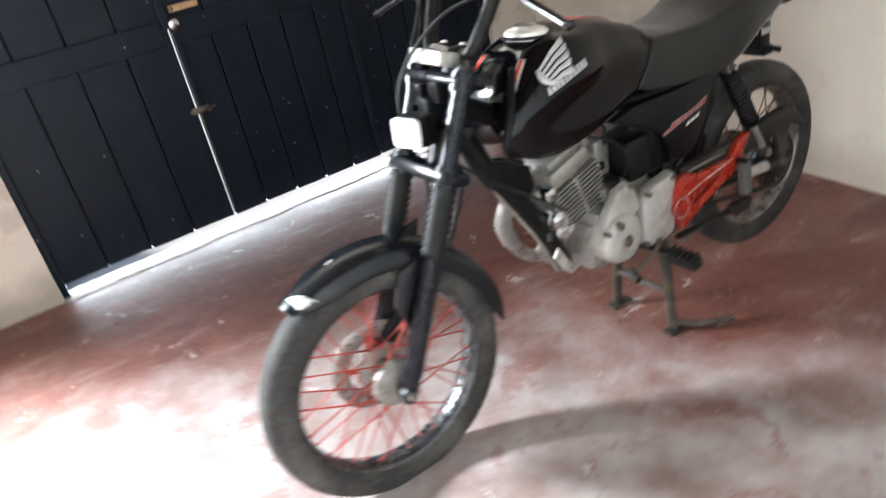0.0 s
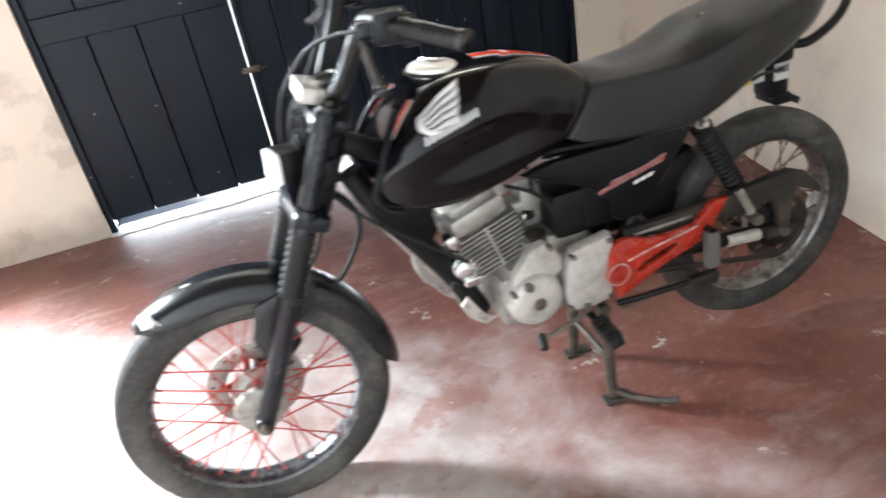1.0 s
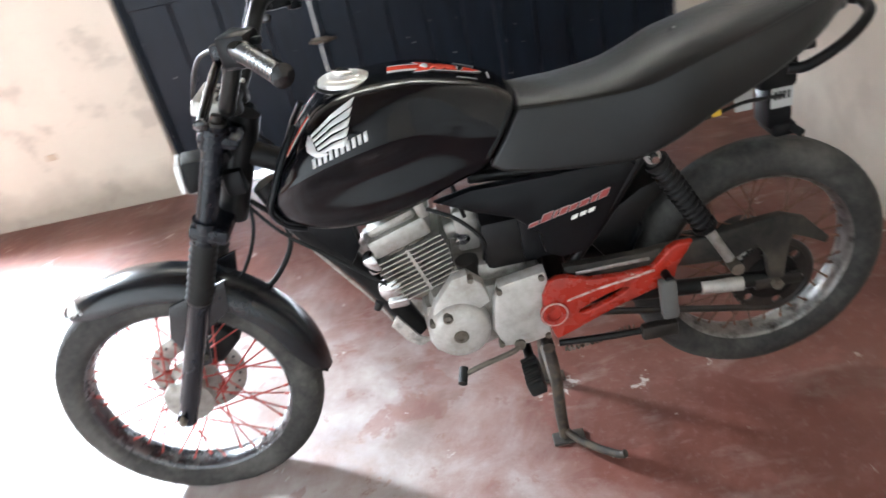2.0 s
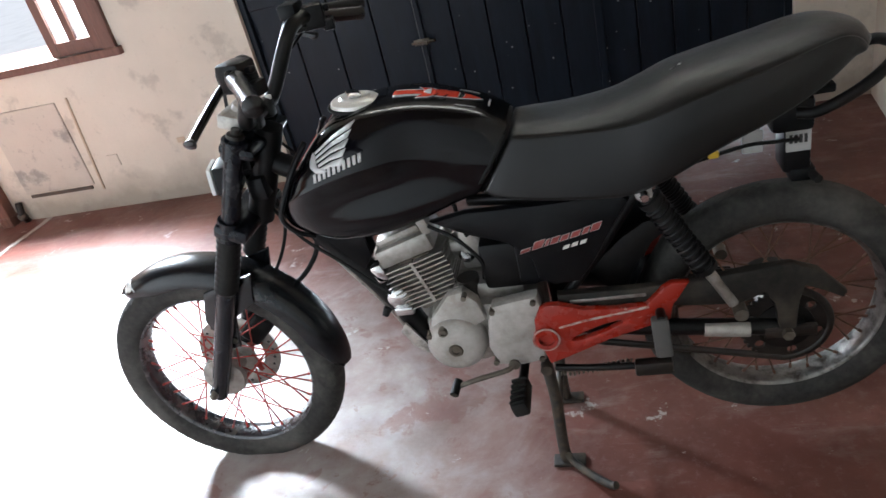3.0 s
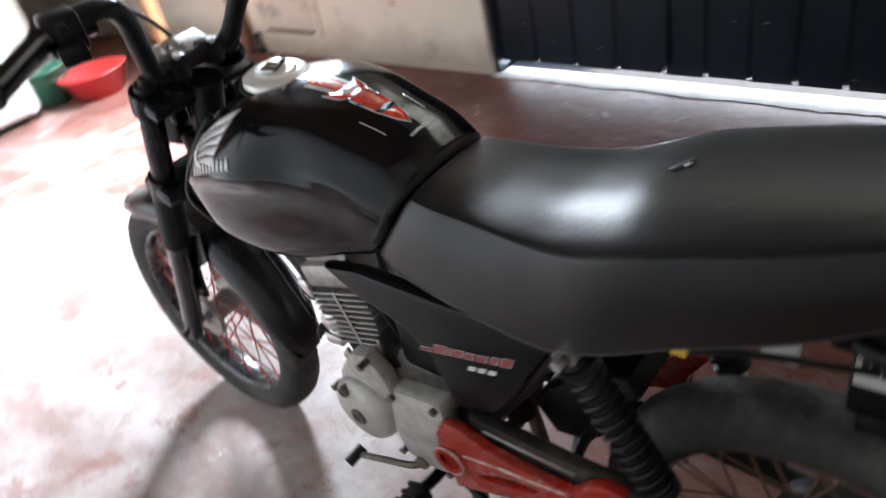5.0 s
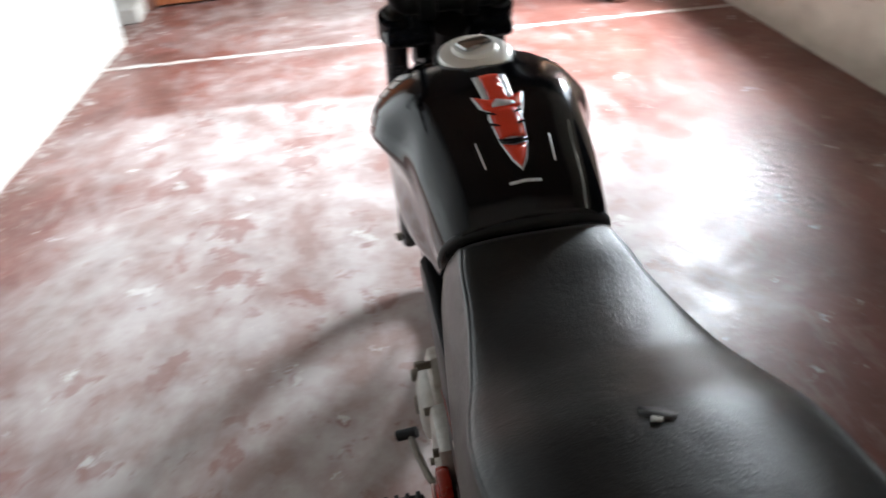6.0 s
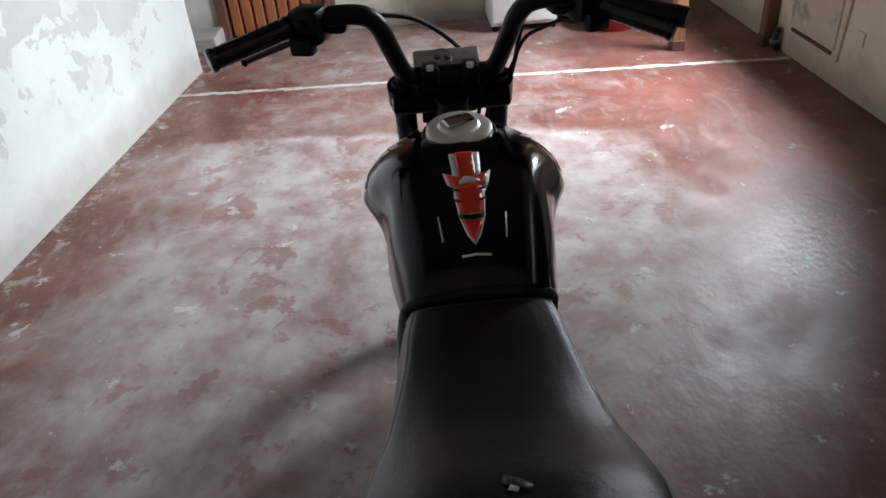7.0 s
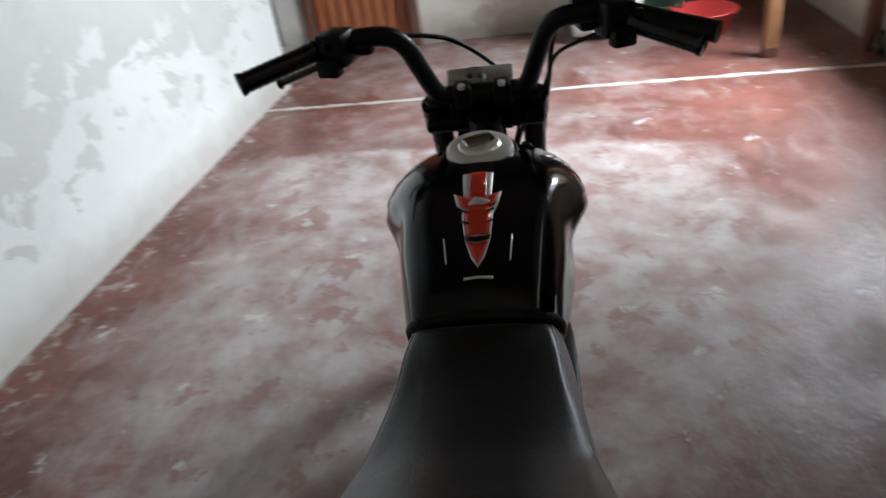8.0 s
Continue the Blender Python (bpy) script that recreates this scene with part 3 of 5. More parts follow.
def window():
    x0, x1, z0, z1 = WINDOW
    w = new("window_1")
    w.location = (x0, -2.0, z0)
    tagged(w, "tall brown wooden window standing open to daylight", "window", kind="structure")
    f = bmesh.new()
    for lo, hi in (((x0 - 0.03, -2.30, z0), (x0 + 0.045, -1.975, z1)), ((x1 - 0.045, -2.30, z0), (x1 + 0.03, -1.975, z1)), ((x0 + 0.045, -2.30, z1 - 0.05), (x1 - 0.045, -1.975, z1))):
        box(f, lo, hi, 0.005)
    part("window_frame", f, window_wood, w, smooth=False)
    part("window_sill", boxed((x0 - 0.05, OUTER - 0.02, z0 - 0.03), (x1 + 0.05, -1.965, z0 + 0.012), 0.006), window_wood, w, smooth=False)
    # a glazed casement stands folded inside the opening's edge
    s = bmesh.new()
    a, b, y, bottom = x0 + 0.05, x0 + 0.36, -2.03, z0 + 0.015
    for lo, hi in (((a, y, bottom), (a + 0.05, y + 0.04, z1 - 0.06)), ((b - 0.05, y, bottom), (b, y + 0.04, z1 - 0.06)),
                   ((a + 0.135, y + 0.002, bottom + 0.07), (a + 0.175, y + 0.038, z1 - 0.1)),
                   ((a + 0.05, y, bottom), (b - 0.05, y + 0.04, bottom + 0.07)), ((a + 0.05, y, z1 - 0.12), (b - 0.05, y + 0.04, z1 - 0.06)),
                   ((a + 0.05, y + 0.002, bottom + 0.52), (a + 0.135, y + 0.038, bottom + 0.56)), ((a + 0.175, y + 0.002, bottom + 0.52), (b - 0.05, y + 0.038, bottom + 0.56))):
        box(s, lo, hi, 0.003)
    part("casement_frame", s, window_wood, w, smooth=False)
    for p, q in ((a + 0.05, a + 0.135), (a + 0.175, b - 0.05)):
        for lo, hi in ((bottom + 0.07, bottom + 0.52), (bottom + 0.56, z1 - 0.12)):
            g = part("pane", boxed((p, y + 0.016, lo), (q, y + 0.022, hi)), frosted, w, "frosted glass pane", smooth=False)
            g.visible_shadow = False
    hung(w, w.location)


window()


def added_slot():
    """An unseen open slot with uprights, added over the plank door to light the seat."""
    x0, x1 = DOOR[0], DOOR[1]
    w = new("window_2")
    w.location = (x0, -2.0, ADDED_SLOT[0])
    tagged(w, "unseen slot with dark uprights, added over the plank door to highlight the seat", "window", kind="structure")
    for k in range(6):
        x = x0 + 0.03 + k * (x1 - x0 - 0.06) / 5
        part("upright", boxed((x - 0.02, -2.20, ADDED_SLOT[0]), (x + 0.02, -2.14, ADDED_SLOT[1]), 0.004), navy_plank, w, smooth=False)
    part("window_sill", boxed((x0, -2.28, ADDED_SLOT[0]), (x1, -2.02, ADDED_SLOT[0] + 0.02), 0.004), navy_plank, w, smooth=False)
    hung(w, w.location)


added_slot()


def blocked_niche():
    """A walled-up opening under the window: pale patch with a wooden edge and a dark strip for its shaded gap."""
    n = thing("walled_up_niche", "pale plastered-over niche with stained wooden edging", "niche", at=(3.38, -2.0, 0.15))
    part("panel", boxed((3.15, -2.005, 0.165), (3.62, -1.990, 0.66), 0.004), patch_plaster, n, "smeared pale plaster panel", smooth=False)
    part("side_edging", boxed((-0.007, -0.005, 0.0), (0.006, 0.010, 0.55), 0.003, Matrix.Translation((3.105, -2.0, 0.125)) @ Matrix.Rotation(radians(-4), 4, "Y")), stained_edge, n, smooth=False)
    # solid dark strip stands for the shade in the gap
    part("bottom_gap", boxed((3.17, -2.002, 0.136), (3.60, -1.992, 0.156), 0.003), dark_wood, n, "dark strip in place of the shaded gap under the panel", smooth=False)
    hung(n, n.location)
    p = thing("pipe_stub", "short broken pipe stub at the foot of the wall", "pipe", at=(3.70, -1.97, 0.0))
    part("pipe", tubed([(3.70, -1.985, 0.0), (3.70, -1.96, 0.05), (3.69, -1.97, 0.13)], 0.020, 10), oily_black, p)
    part("joint", tubed([(3.70, -1.967, 0.03), (3.70, -1.957, 0.062)], 0.027, 10), dirty_steel, p)
    hung(p, p.location)
    s = thing("junction_box_cover", "small square cover plate set in the plaster", "cover plate", at=(2.93, -1.998, 0.29))
    part("cover", boxed((2.925, -2.004, 0.25), (2.995, -1.994, 0.318), 0.003), back_plaster, s, smooth=False)
    hung(s, s.location)
    o = thing("wall_socket_plate", "small brown socket plate low on the wall", "socket plate", at=(2.50, -1.998, 0.335))
    part("plate", boxed((2.478, -2.004, 0.320), (2.528, -1.993, 0.352), 0.003), stained_edge, o, smooth=False)
    hung(o, o.location)


blocked_niche()


def timber_post(x, y, w, mat, label, top):
    p = thing("timber_post", label, "post", "posts", (x, y, 0))
    bm = bmesh.new()
    box(bm, (x - w, y - w, 0), (x + w, y + w, top), 0.008)
    part("shaft", bm, mat, p, smooth=False)
    # dark band paints the shade at the post's foot
    part("foot_band", boxed((x - w - 0.004, y - w - 0.004, 0), (x + w + 0.004, y + w + 0.004, 0.06), 0.006), window_wood, p, "dark band painted for the shade at the foot", smooth=False)
    hung(p, p.location)


timber_post(3.86, -1.455, 0.036, post_wood, "slim orange-brown wooden post standing free on the floor", WALL_TOP)
timber_post(3.80, -1.962, 0.036, window_wood, "dark brown wooden post against the plastered wall", WALL_TOP)


def far_door():
    d = thing("wooden_door", "reddish brown wooden plank door in the far wall", "door", at=(4.86, 1.03, 0))
    part("backing_board", boxed((4.925, 0.70, 0.012), (4.94, 1.37, 2.06)), door_wood, d, smooth=False)
    for k in range(8):
        a = 0.70 + k * 0.0838
        part("plank", boxed((4.89, a + 0.008, 0.012), (4.92, a + 0.076, 2.06), 0.008), door_wood, d, smooth=False)
    part("door_knob", turned(bmesh.new(), ((0.0, -0.05), (0.022, -0.045), (0.026, -0.03), (0.012, -0.015), (0.014, 0.0)), (4.90, 0.76, 1.0), 14, "x"), dirty_steel, d)
    hung(d, d.location)
    f = bmesh.new()
    for lo, hi in (((4.84, 0.62, 0), (4.95, 0.69, 2.12)), ((4.84, 1.38, 0), (4.95, 1.44, 2.12)), ((4.84, 0.69, 2.065), (4.95, 1.38, 2.12))):
        box(f, lo, hi, 0.004)
    setting("trim_far_door_frame", f, window_wood, "dark brown wooden frame of the far door")
    step = setting("trim_step", boxed((4.58, 1.42, 0), (4.86, 2.44, 0.10), 0.012), concrete, "low cement step at the hall opening")


far_door()


def refrigerator():
    r = thing("refrigerator", "small white enamelled refrigerator against the far wall", "refrigerator", at=(4.66, -0.62, 0))
    part("body", boxed((4.50, -0.86, 0.03), (4.85, -0.42, 1.25), 0.015), white_enamel, r)
    part("door", boxed((4.455, -0.855, 0.06), (4.497, -0.425, 1.24), 0.012), white_enamel, r)
    part("handle", boxed((4.435, -0.47, 0.75), (4.455, -0.45, 1.05), 0.005), dull_chrome, r)
    for x, y in ((4.52, -0.84), (4.52, -0.45), (4.82, -0.84), (4.82, -0.45)):
        part("foot", tubed([(x, y, 0), (x, y, 0.032)], 0.018, 10), rubber, r)
    hung(r, r.location)


def basin(x, y):
    b = thing("plastic_basin", "red plastic basin with a green one stacked behind", "basin", at=(x, y, 0))
    part("bowl", turned(bmesh.new(), ((0.0, 0.004), (0.13, 0.004), (0.19, 0.15), (0.205, 0.152), (0.205, 0.145), (0.195, 0.14), (0.14, 0.0), (0.0, 0.0)), (x, y, 0), 28, "z"), red_plastic, b)
    hung(b, b.location)
    g = thing("plastic_bucket", "dark green plastic bucket on the floor", "bucket", at=(x + 0.2, y + 0.12, 0))
    part("bowl", turned(bmesh.new(), ((0.0, 0.004), (0.10, 0.004), (0.14, 0.22), (0.152, 0.222), (0.152, 0.212), (0.147, 0.21), (0.11, 0.0), (0.0, 0.0)), (x + 0.24, y + 0.20, 0), 24, "z"), green_plastic, g)
    part("handle", tubed(smooth_path([(x + 0.24, y + 0.05, 0.20), (x + 0.14, y + 0.08, 0.17), (x + 0.10, y + 0.20, 0.155), (x + 0.14, y + 0.32, 0.17), (x + 0.24, y + 0.35, 0.20)]), 0.003, 6), dirty_steel, g)
    hung(g, g.location)


refrigerator()
basin(4.42, -1.22)


# ---- the motorcycle: forward is +x, its left side +y, upright on the centre stand ----
from mathutils.bvhtree import BVHTree

BIKE_AT = (0.62, 0.0, 0.0)
bike = thing("motorcycle", "black street motorcycle with red spokes, upright on its centre stand", "motorcycle", at=BIKE_AT)
FRONT, REAR = Vector((1.328, 0, 0.304)), Vector((-0.066, 0, 0.360))


def wheel(name, c, radius, half, spoke_mat, rim_mat, label):
    """A spoked wheel: the hub carries tyre, rim and every spoke."""
    hub = bmesh.new()
    turned(hub, ((0.0, -0.052), (0.030, -0.052), (0.058, -0.046), (0.062, -0.036), (0.034, -0.028), (0.030, 0.0), (0.034, 0.026), (0.062, 0.036), (0.058, 0.048), (0.030, 0.056), (0.0, 0.056)), c, 32)
    w = part(name, hub, aluminium, bike, label, smooth="auto")
    r = radius
    prof = ((r - 0.077, 0.026), (r - 0.075, 0.034), (r - 0.055, half), (r - 0.030, half + 0.002), (r - 0.012, half - 0.008), (r - 0.003, half - 0.022), (r, 0.0),
            (r - 0.003, -half + 0.022), (r - 0.012, -half + 0.008), (r - 0.030, -half - 0.002), (r - 0.055, -half), (r - 0.075, -0.034), (r - 0.077, -0.026))
    tyre = turned(bmesh.new(), prof, c, 96)
    for v in tyre.verts:
        v.co.z = max(v.co.z, 0.0)   # flattened at the floor; wheel is set low to fit the camera's view
    part("tyre", tyre, tyre_rubber, w, "black tyre grey with dust")
    # tread blocks stand just proud of the crown
    tread = bmesh.new()
    for k in range(64):
        a = 2 * math.pi * k / 64
        for s in (-1, 1):
            m = Matrix.Translation(c) @ Matrix.Rotation(-a, 4, "Y") @ Matrix.Translation((r - 0.0100, s * 0.0205, 0)) @ Matrix.Rotation(s * radians(24), 4, "Z") @ Matrix.Rotation(radians(28), 4, "X")
            if m.translation.z > 0.012:
                box(tread, (-0.004, -0.0145, -0.009), (0.004, 0.0145, 0.009), 0, m)
    tagged(part("tread", tread, tyre_rubber, w, smooth=False), kind="stuff")
    rr = r - 0.071
    part("rim", turned(bmesh.new(), ((rr + 0.004, 0.033), (rr - 0.006, 0.034), (rr - 0.012, 0.026), (rr - 0.016, 0.012), (rr - 0.017, 0.0), (rr - 0.016, -0.012), (rr - 0.012, -0.026), (rr - 0.006, -0.034), (rr + 0.004, -0.033)), c, 96), rim_mat, w, "spotted steel rim")
    lean = radians(52)
    for side in (-1, 1):
        bar = bmesh.new()
        a, e = Vector((0.056 * math.cos(lean), side * 0.040, 0.056 * math.sin(lean))), Vector((rr - 0.014, side * 0.006, 0))
        tube(bar, [a, a.lerp(e, 0.93)], 0.0021, 6)
        tube(bar, [a.lerp(e, 0.93), e], 0.0034, 6)
        other = bmesh.new()
        a2 = Vector((a.x, side * 0.032, -a.z))
        tube(other, [a2, a2.lerp(e, 0.93)], 0.0021, 6)
        tube(other, [a2.lerp(e, 0.93), e], 0.0034, 6)
        for k in range(9):
            for j, source in enumerate((bar, other)):
                turn = 2 * math.pi * (k + 0.25 * j * 2 + 0.25 * (side > 0)) / 9
                if k == 0:
                    mesh = part("spoke", source, spoke_mat, w)
                    first = mesh.data
                else:
                    mesh = part("spoke", (data_a, data_b)[j], spoke_mat, w)
                if k == 0 and j == 0:
                    data_a = first
                elif k == 0:
                    data_b = first
                mesh.matrix_local = Matrix.Translation(c) @ Matrix.Rotation(turn, 4, "Y")
    part("axle", tubed([c + Vector((0, -0.125, 0)), c + Vector((0, 0.125, 0))], 0.0075, 10), dirty_steel, w)
    return w


front_wheel = wheel("front_wheel", FRONT, 0.321, 0.042, spoke_red, rim_black, "front wheel with red spokes and dusty hub")
rear_wheel = wheel("rear_wheel", REAR, 0.297, 0.046, spoke_rust, pitted_rim, "rear wheel with rusty spokes")

# front brake disc with holes of its carrier, on the right side
disc = bmesh.new()
turned(disc, ((0.075, -0.066), (0.118, -0.066), (0.120, -0.064), (0.118, -0.062), (0.075, -0.062), (0.073, -0.064), (0.075, -0.066)), FRONT, 56)
part("brake_disc", disc, aluminium, front_wheel, "drilled steel brake disc")
for k in range(5):
    a = 2 * math.pi * k / 5
    part("disc_carrier", tubed([FRONT + Vector((0.04 * math.cos(a), -0.060, 0.04 * math.sin(a))), FRONT + Vector((0.085 * math.cos(a + 0.3), -0.064, 0.085 * math.sin(a + 0.3)))], 0.011, 8, flat=0.35), spoke_red, front_wheel)
for k in range(24):
    a = 2 * math.pi * k / 24
    part("disc_hole", tubed([FRONT + Vector((0.103 * math.cos(a), -0.0618, 0.103 * math.sin(a))), FRONT + Vector((0.103 * math.cos(a), -0.0610, 0.103 * math.sin(a)))], 0.0042, 8), dark_ink, front_wheel)
cal = Matrix.Translation(FRONT + Vector((-0.085, -0.075, 0.075))) @ Matrix.Rotation(radians(42), 4, "Y")
calbm = boxed((-0.05, -0.030, -0.032), (0.05, 0.028, 0.032), 0.012, cal)
box(calbm, (-0.02, -0.048, -0.022), (0.03, -0.028, 0.022), 0.009, cal)
part("brake_caliper", calbm, frame_black, bike, "black front brake caliper")

# rear hub: drum on the right, sprocket and damper on the left
part("brake_drum", turned(bmesh.new(), ((0.0, -0.090), (0.050, -0.088), (0.066, -0.080), (0.070, -0.05), (0.055, -0.03), (0.0, -0.03)), REAR, 36), oily_black, rear_wheel, smooth="auto")
def ring(x, z, r, count):
    return [(x + r * math.cos(2 * math.pi * k / count), z + r * math.sin(2 * math.pi * k / count)) for k in range(count)]


teeth = [(REAR.x + r * math.cos(a), REAR.z + r * math.sin(a)) for r, a in ((0.092 if k % 4 in (0, 1) else 0.085, 2 * math.pi * k / 160) for k in range(160))]
sp = plate(teeth, 0.087, 0.094, 0, [ring(REAR.x + 0.069 * math.cos(a), REAR.z + 0.069 * math.sin(a), 0.0105, 14) for a in (2 * math.pi * k / 6 + 0.3 for k in range(6))])
part("sprocket", sp, oily_black, rear_wheel, "oily rusted rear sprocket", smooth="auto")
part("sprocket_hub", turned(bmesh.new(), ((0.0, 0.108), (0.018, 0.106), (0.030, 0.098), (0.058, 0.096), (0.060, 0.085), (0.055, 0.04), (0.0, 0.04)), REAR, 32), frame_black, rear_wheel, smooth="auto")

# ---- fork ----


def fork_at(z, y, ahead=0.0):
    return Vector((1.318 - (z - 0.305) * 0.31 / 0.67 + ahead, y, z))


for side in (1, -1):
    y = 0.090 * side
    leg = part("fork_leg", tubed([fork_at(0.275, y), fork_at(0.285, y), fork_at(0.33, y), fork_at(0.34, y), fork_at(0.60, y), fork_at(0.61, y)], [0.015, 0.021, 0.021, 0.0235, 0.0235, 0.026], 18), fork_black, bike, "black painted fork leg", smooth="auto")
    bellow = []
    radii = []
    for k in range(23):
        bellow.append(fork_at(0.600 + 0.0078 * k, y))
        radii.append(0.0295 if k % 2 else 0.0245)
    part("fork_boot", tubed(bellow, radii, 18), rubber, leg, "ribbed black rubber fork boot")
    part("fork_tube", tubed([fork_at(0.77, y), fork_at(0.972, y)], 0.0215, 18), fork_black, leg, smooth="auto")
    part("fork_cap", tubed([fork_at(0.970, y), fork_at(0.978, y), fork_at(0.979, y), fork_at(0.990, y)], [0.020, 0.019, 0.011, 0.010], 12), oily_black, leg, "dark fork cap bolt", smooth="auto")
    part("axle_nut", tubed([FRONT + Vector((0, side * 0.100, -0.004)), FRONT + Vector((0, side * 0.122, -0.004))], 0.0105, 6), dirty_steel, leg, smooth=False)
    part("axle_lug", tubed([FRONT + Vector((0, side * 0.072, -0.004)), FRONT + Vector((0, side * 0.106, -0.004))], 0.017, 14), fork_black, leg, smooth="auto")
crown = bmesh.new()
for z, half, thick in ((0.762, 0.118, 0.017), (0.948, 0.112, 0.013)):
    c = fork_at(z, 0)
    box(crown, (-0.05, -half, -thick), (0.030, half, thick), 0.010, Matrix.Translation(c) @ Matrix.Rotation(radians(-24.8), 4, "Y"))
    for s in (1, -1):
        tube(crown, [fork_at(z - thick - 0.006, 0.09 * s), fork_at(z + thick + 0.006, 0.09 * s)], 0.029, 18)
part("fork_crown", crown, fork_black, bike, "worn blue-black fork crowns", smooth="auto")
part("steering_head", tubed([fork_at(0.74, 0, -0.045), fork_at(0.955, 0, -0.045)], 0.031, 18), frame_black, bike, smooth="auto")

# small square lamp in place of a headlight
lamp_m = Matrix.Translation((1.132, 0.014, 0.862)) @ Matrix.Rotation(radians(14), 4, "Z") @ Matrix.Rotation(radians(-6), 4, "Y")
lamp = part("headlight", boxed((-0.055, -0.038, -0.034), (0.0, 0.038, 0.034), 0.006, lamp_m), frame_black, bike, "small square lamp with a white lens", smooth="auto")
part("lens", boxed((0.0, -0.040, -0.033), (0.014, 0.040, 0.033), 0.011, lamp_m), lens_white, lamp, smooth="auto")
part("lamp_bracket", tubed([(1.085, 0.012, 0.862), (1.055, 0.01, 0.862), (1.03, 0.0, 0.87)], 0.008, 8), frame_black, lamp)
# ignition switch block and clamps
block_m = Matrix.Translation((1.028, 0.004, 0.998)) @ Matrix.Rotation(radians(-22), 4, "Y")
blockbm = boxed((-0.030, -0.062, -0.018), (0.024, 0.062, 0.014), 0.005, block_m)
box(blockbm, (-0.040, -0.020, -0.014), (-0.026, 0.030, 0.010), 0.004, block_m)
block = part("ignition_block", blockbm, block_metal, bike, "dull bare metal ignition switch block", smooth="auto")
part("key_switch", tubed([block_m @ Vector((-0.010, 0.010, 0.013)), block_m @ Vector((-0.012, 0.010, 0.024))], [0.022, 0.019], 18), block_metal, block, smooth="auto")
for dx, dy in ((-0.014, 0.017), (-0.016, -0.002)):
    part("key_hole", tubed([block_m @ Vector((dx, dy, 0.023)), block_m @ Vector((dx, dy, 0.0255))], 0.0062, 10), dark_ink, block)
for x, y, z, r in ((1.045, 0.03, 0.93, 0.018), (1.05, -0.03, 0.92, 0.02), (1.055, 0.0, 0.89, 0.022), (1.03, 0.045, 0.90, 0.013), (1.06, -0.02, 0.83, 0.016), (1.03, 0.03, 0.83, 0.02)):
    part("wire_connector", boxed((x - r, y - r, z - 1.3 * r), (x + r, y + r, z + 1.3 * r), 0.004), side_black, bike, smooth="auto")
for y in (0.036, -0.036):
    c = part("handlebar_clamp", boxed((-0.022, -0.016, -0.022), (0.022, 0.016, 0.022), 0.007, Matrix.Translation((0.985, y, 0.988))), frame_black, bike, smooth="auto")
    part("clamp_bolt", tubed([(0.968, y, 1.006), (0.967, y, 1.013)], 0.0070, 12), cap_metal, c, smooth="auto")

# ---- handlebar ----
BAR = [(0.985, 0.0, 0.990), (0.985, 0.048, 0.990), (0.978, 0.080, 0.999), (0.946, 0.100, 1.055), (0.918, 0.118, 1.108), (0.903, 0.152, 1.131), (0.886, 0.235, 1.131), (0.845, 0.300, 1.119), (0.806, 0.362, 1.108)]
bar_path = smooth_path([(x, -y, z) for x, y, z in BAR[:0:-1]] + BAR, 5)
handlebar = part("handlebar", tubed(bar_path, 0.0165, 16), frame_black, bike, "thick black high-rise handlebar", smooth="auto")
for s in (1, -1):
    a, b = (Vector((0.872, 0.256, 1.127)), Vector((0.800, 0.370, 1.107))) if s > 0 else (Vector((0.874, -0.246, 1.119)), Vector((0.806, -0.343, 1.092)))
    prof, radii = [], []
    for k in range(25):
        prof.append(a.lerp(b, k / 24))
        radii.append(0.0190 if k in (0, 1, 23, 24) else (0.0176 if k % 2 else 0.0162))
    part("grip", tubed(prof, radii, 18), grip_rubber, handlebar, "ribbed black rubber grip")
    sw = Matrix.Translation((0.886, 0.222 * s, 1.128)) @ Matrix.Rotation(radians(-18 * s), 4, "Z")
    house = boxed((-0.030, -0.026, -0.030), (0.026, 0.026, 0.026), 0.008, sw)
    box(house, (-0.048, -0.018, -0.040), (-0.020, 0.020, -0.012), 0.005, sw)
    part("switch_box", house, side_black, handlebar, "black switch housing", smooth="auto")
    part("switch_button", boxed((-0.045, -0.030 if s < 0 else -0.006, 0.002), (-0.028, -0.018 if s < 0 else 0.008, 0.014), 0.003, sw), side_black, handlebar)
    part("lever_perch", boxed((0.005, -0.022, -0.022), (0.052, 0.020, 0.012), 0.008, Matrix.Translation((0.888, 0.192 * s, 1.125)) @ Matrix.Rotation(radians(-12 * s), 4, "Z")), frame_black if s < 0 else fork_black, handlebar, smooth="auto")
    lever = smooth_path([(0.926, 0.185 * s, 1.112), (0.934, 0.220 * s, 1.101), (0.941, 0.290 * s, 1.078), (0.945, 0.340 * s, 1.062), (0.946, 0.358 * s, 1.056)], 5)
    part("lever", tubed(lever, [0.0090] * (len(lever) - 4) + [0.009, 0.0115, 0.0135, 0.009], 10, flat=0.8), lever_metal if s > 0 else frame_black, handlebar, "clutch lever with a ball end" if s > 0 else "front brake lever")
part("brake_reservoir", boxed((0.896, -0.222, 1.136), (0.940, -0.158, 1.172), 0.008), side_black, handlebar, "black brake fluid box", smooth="auto")
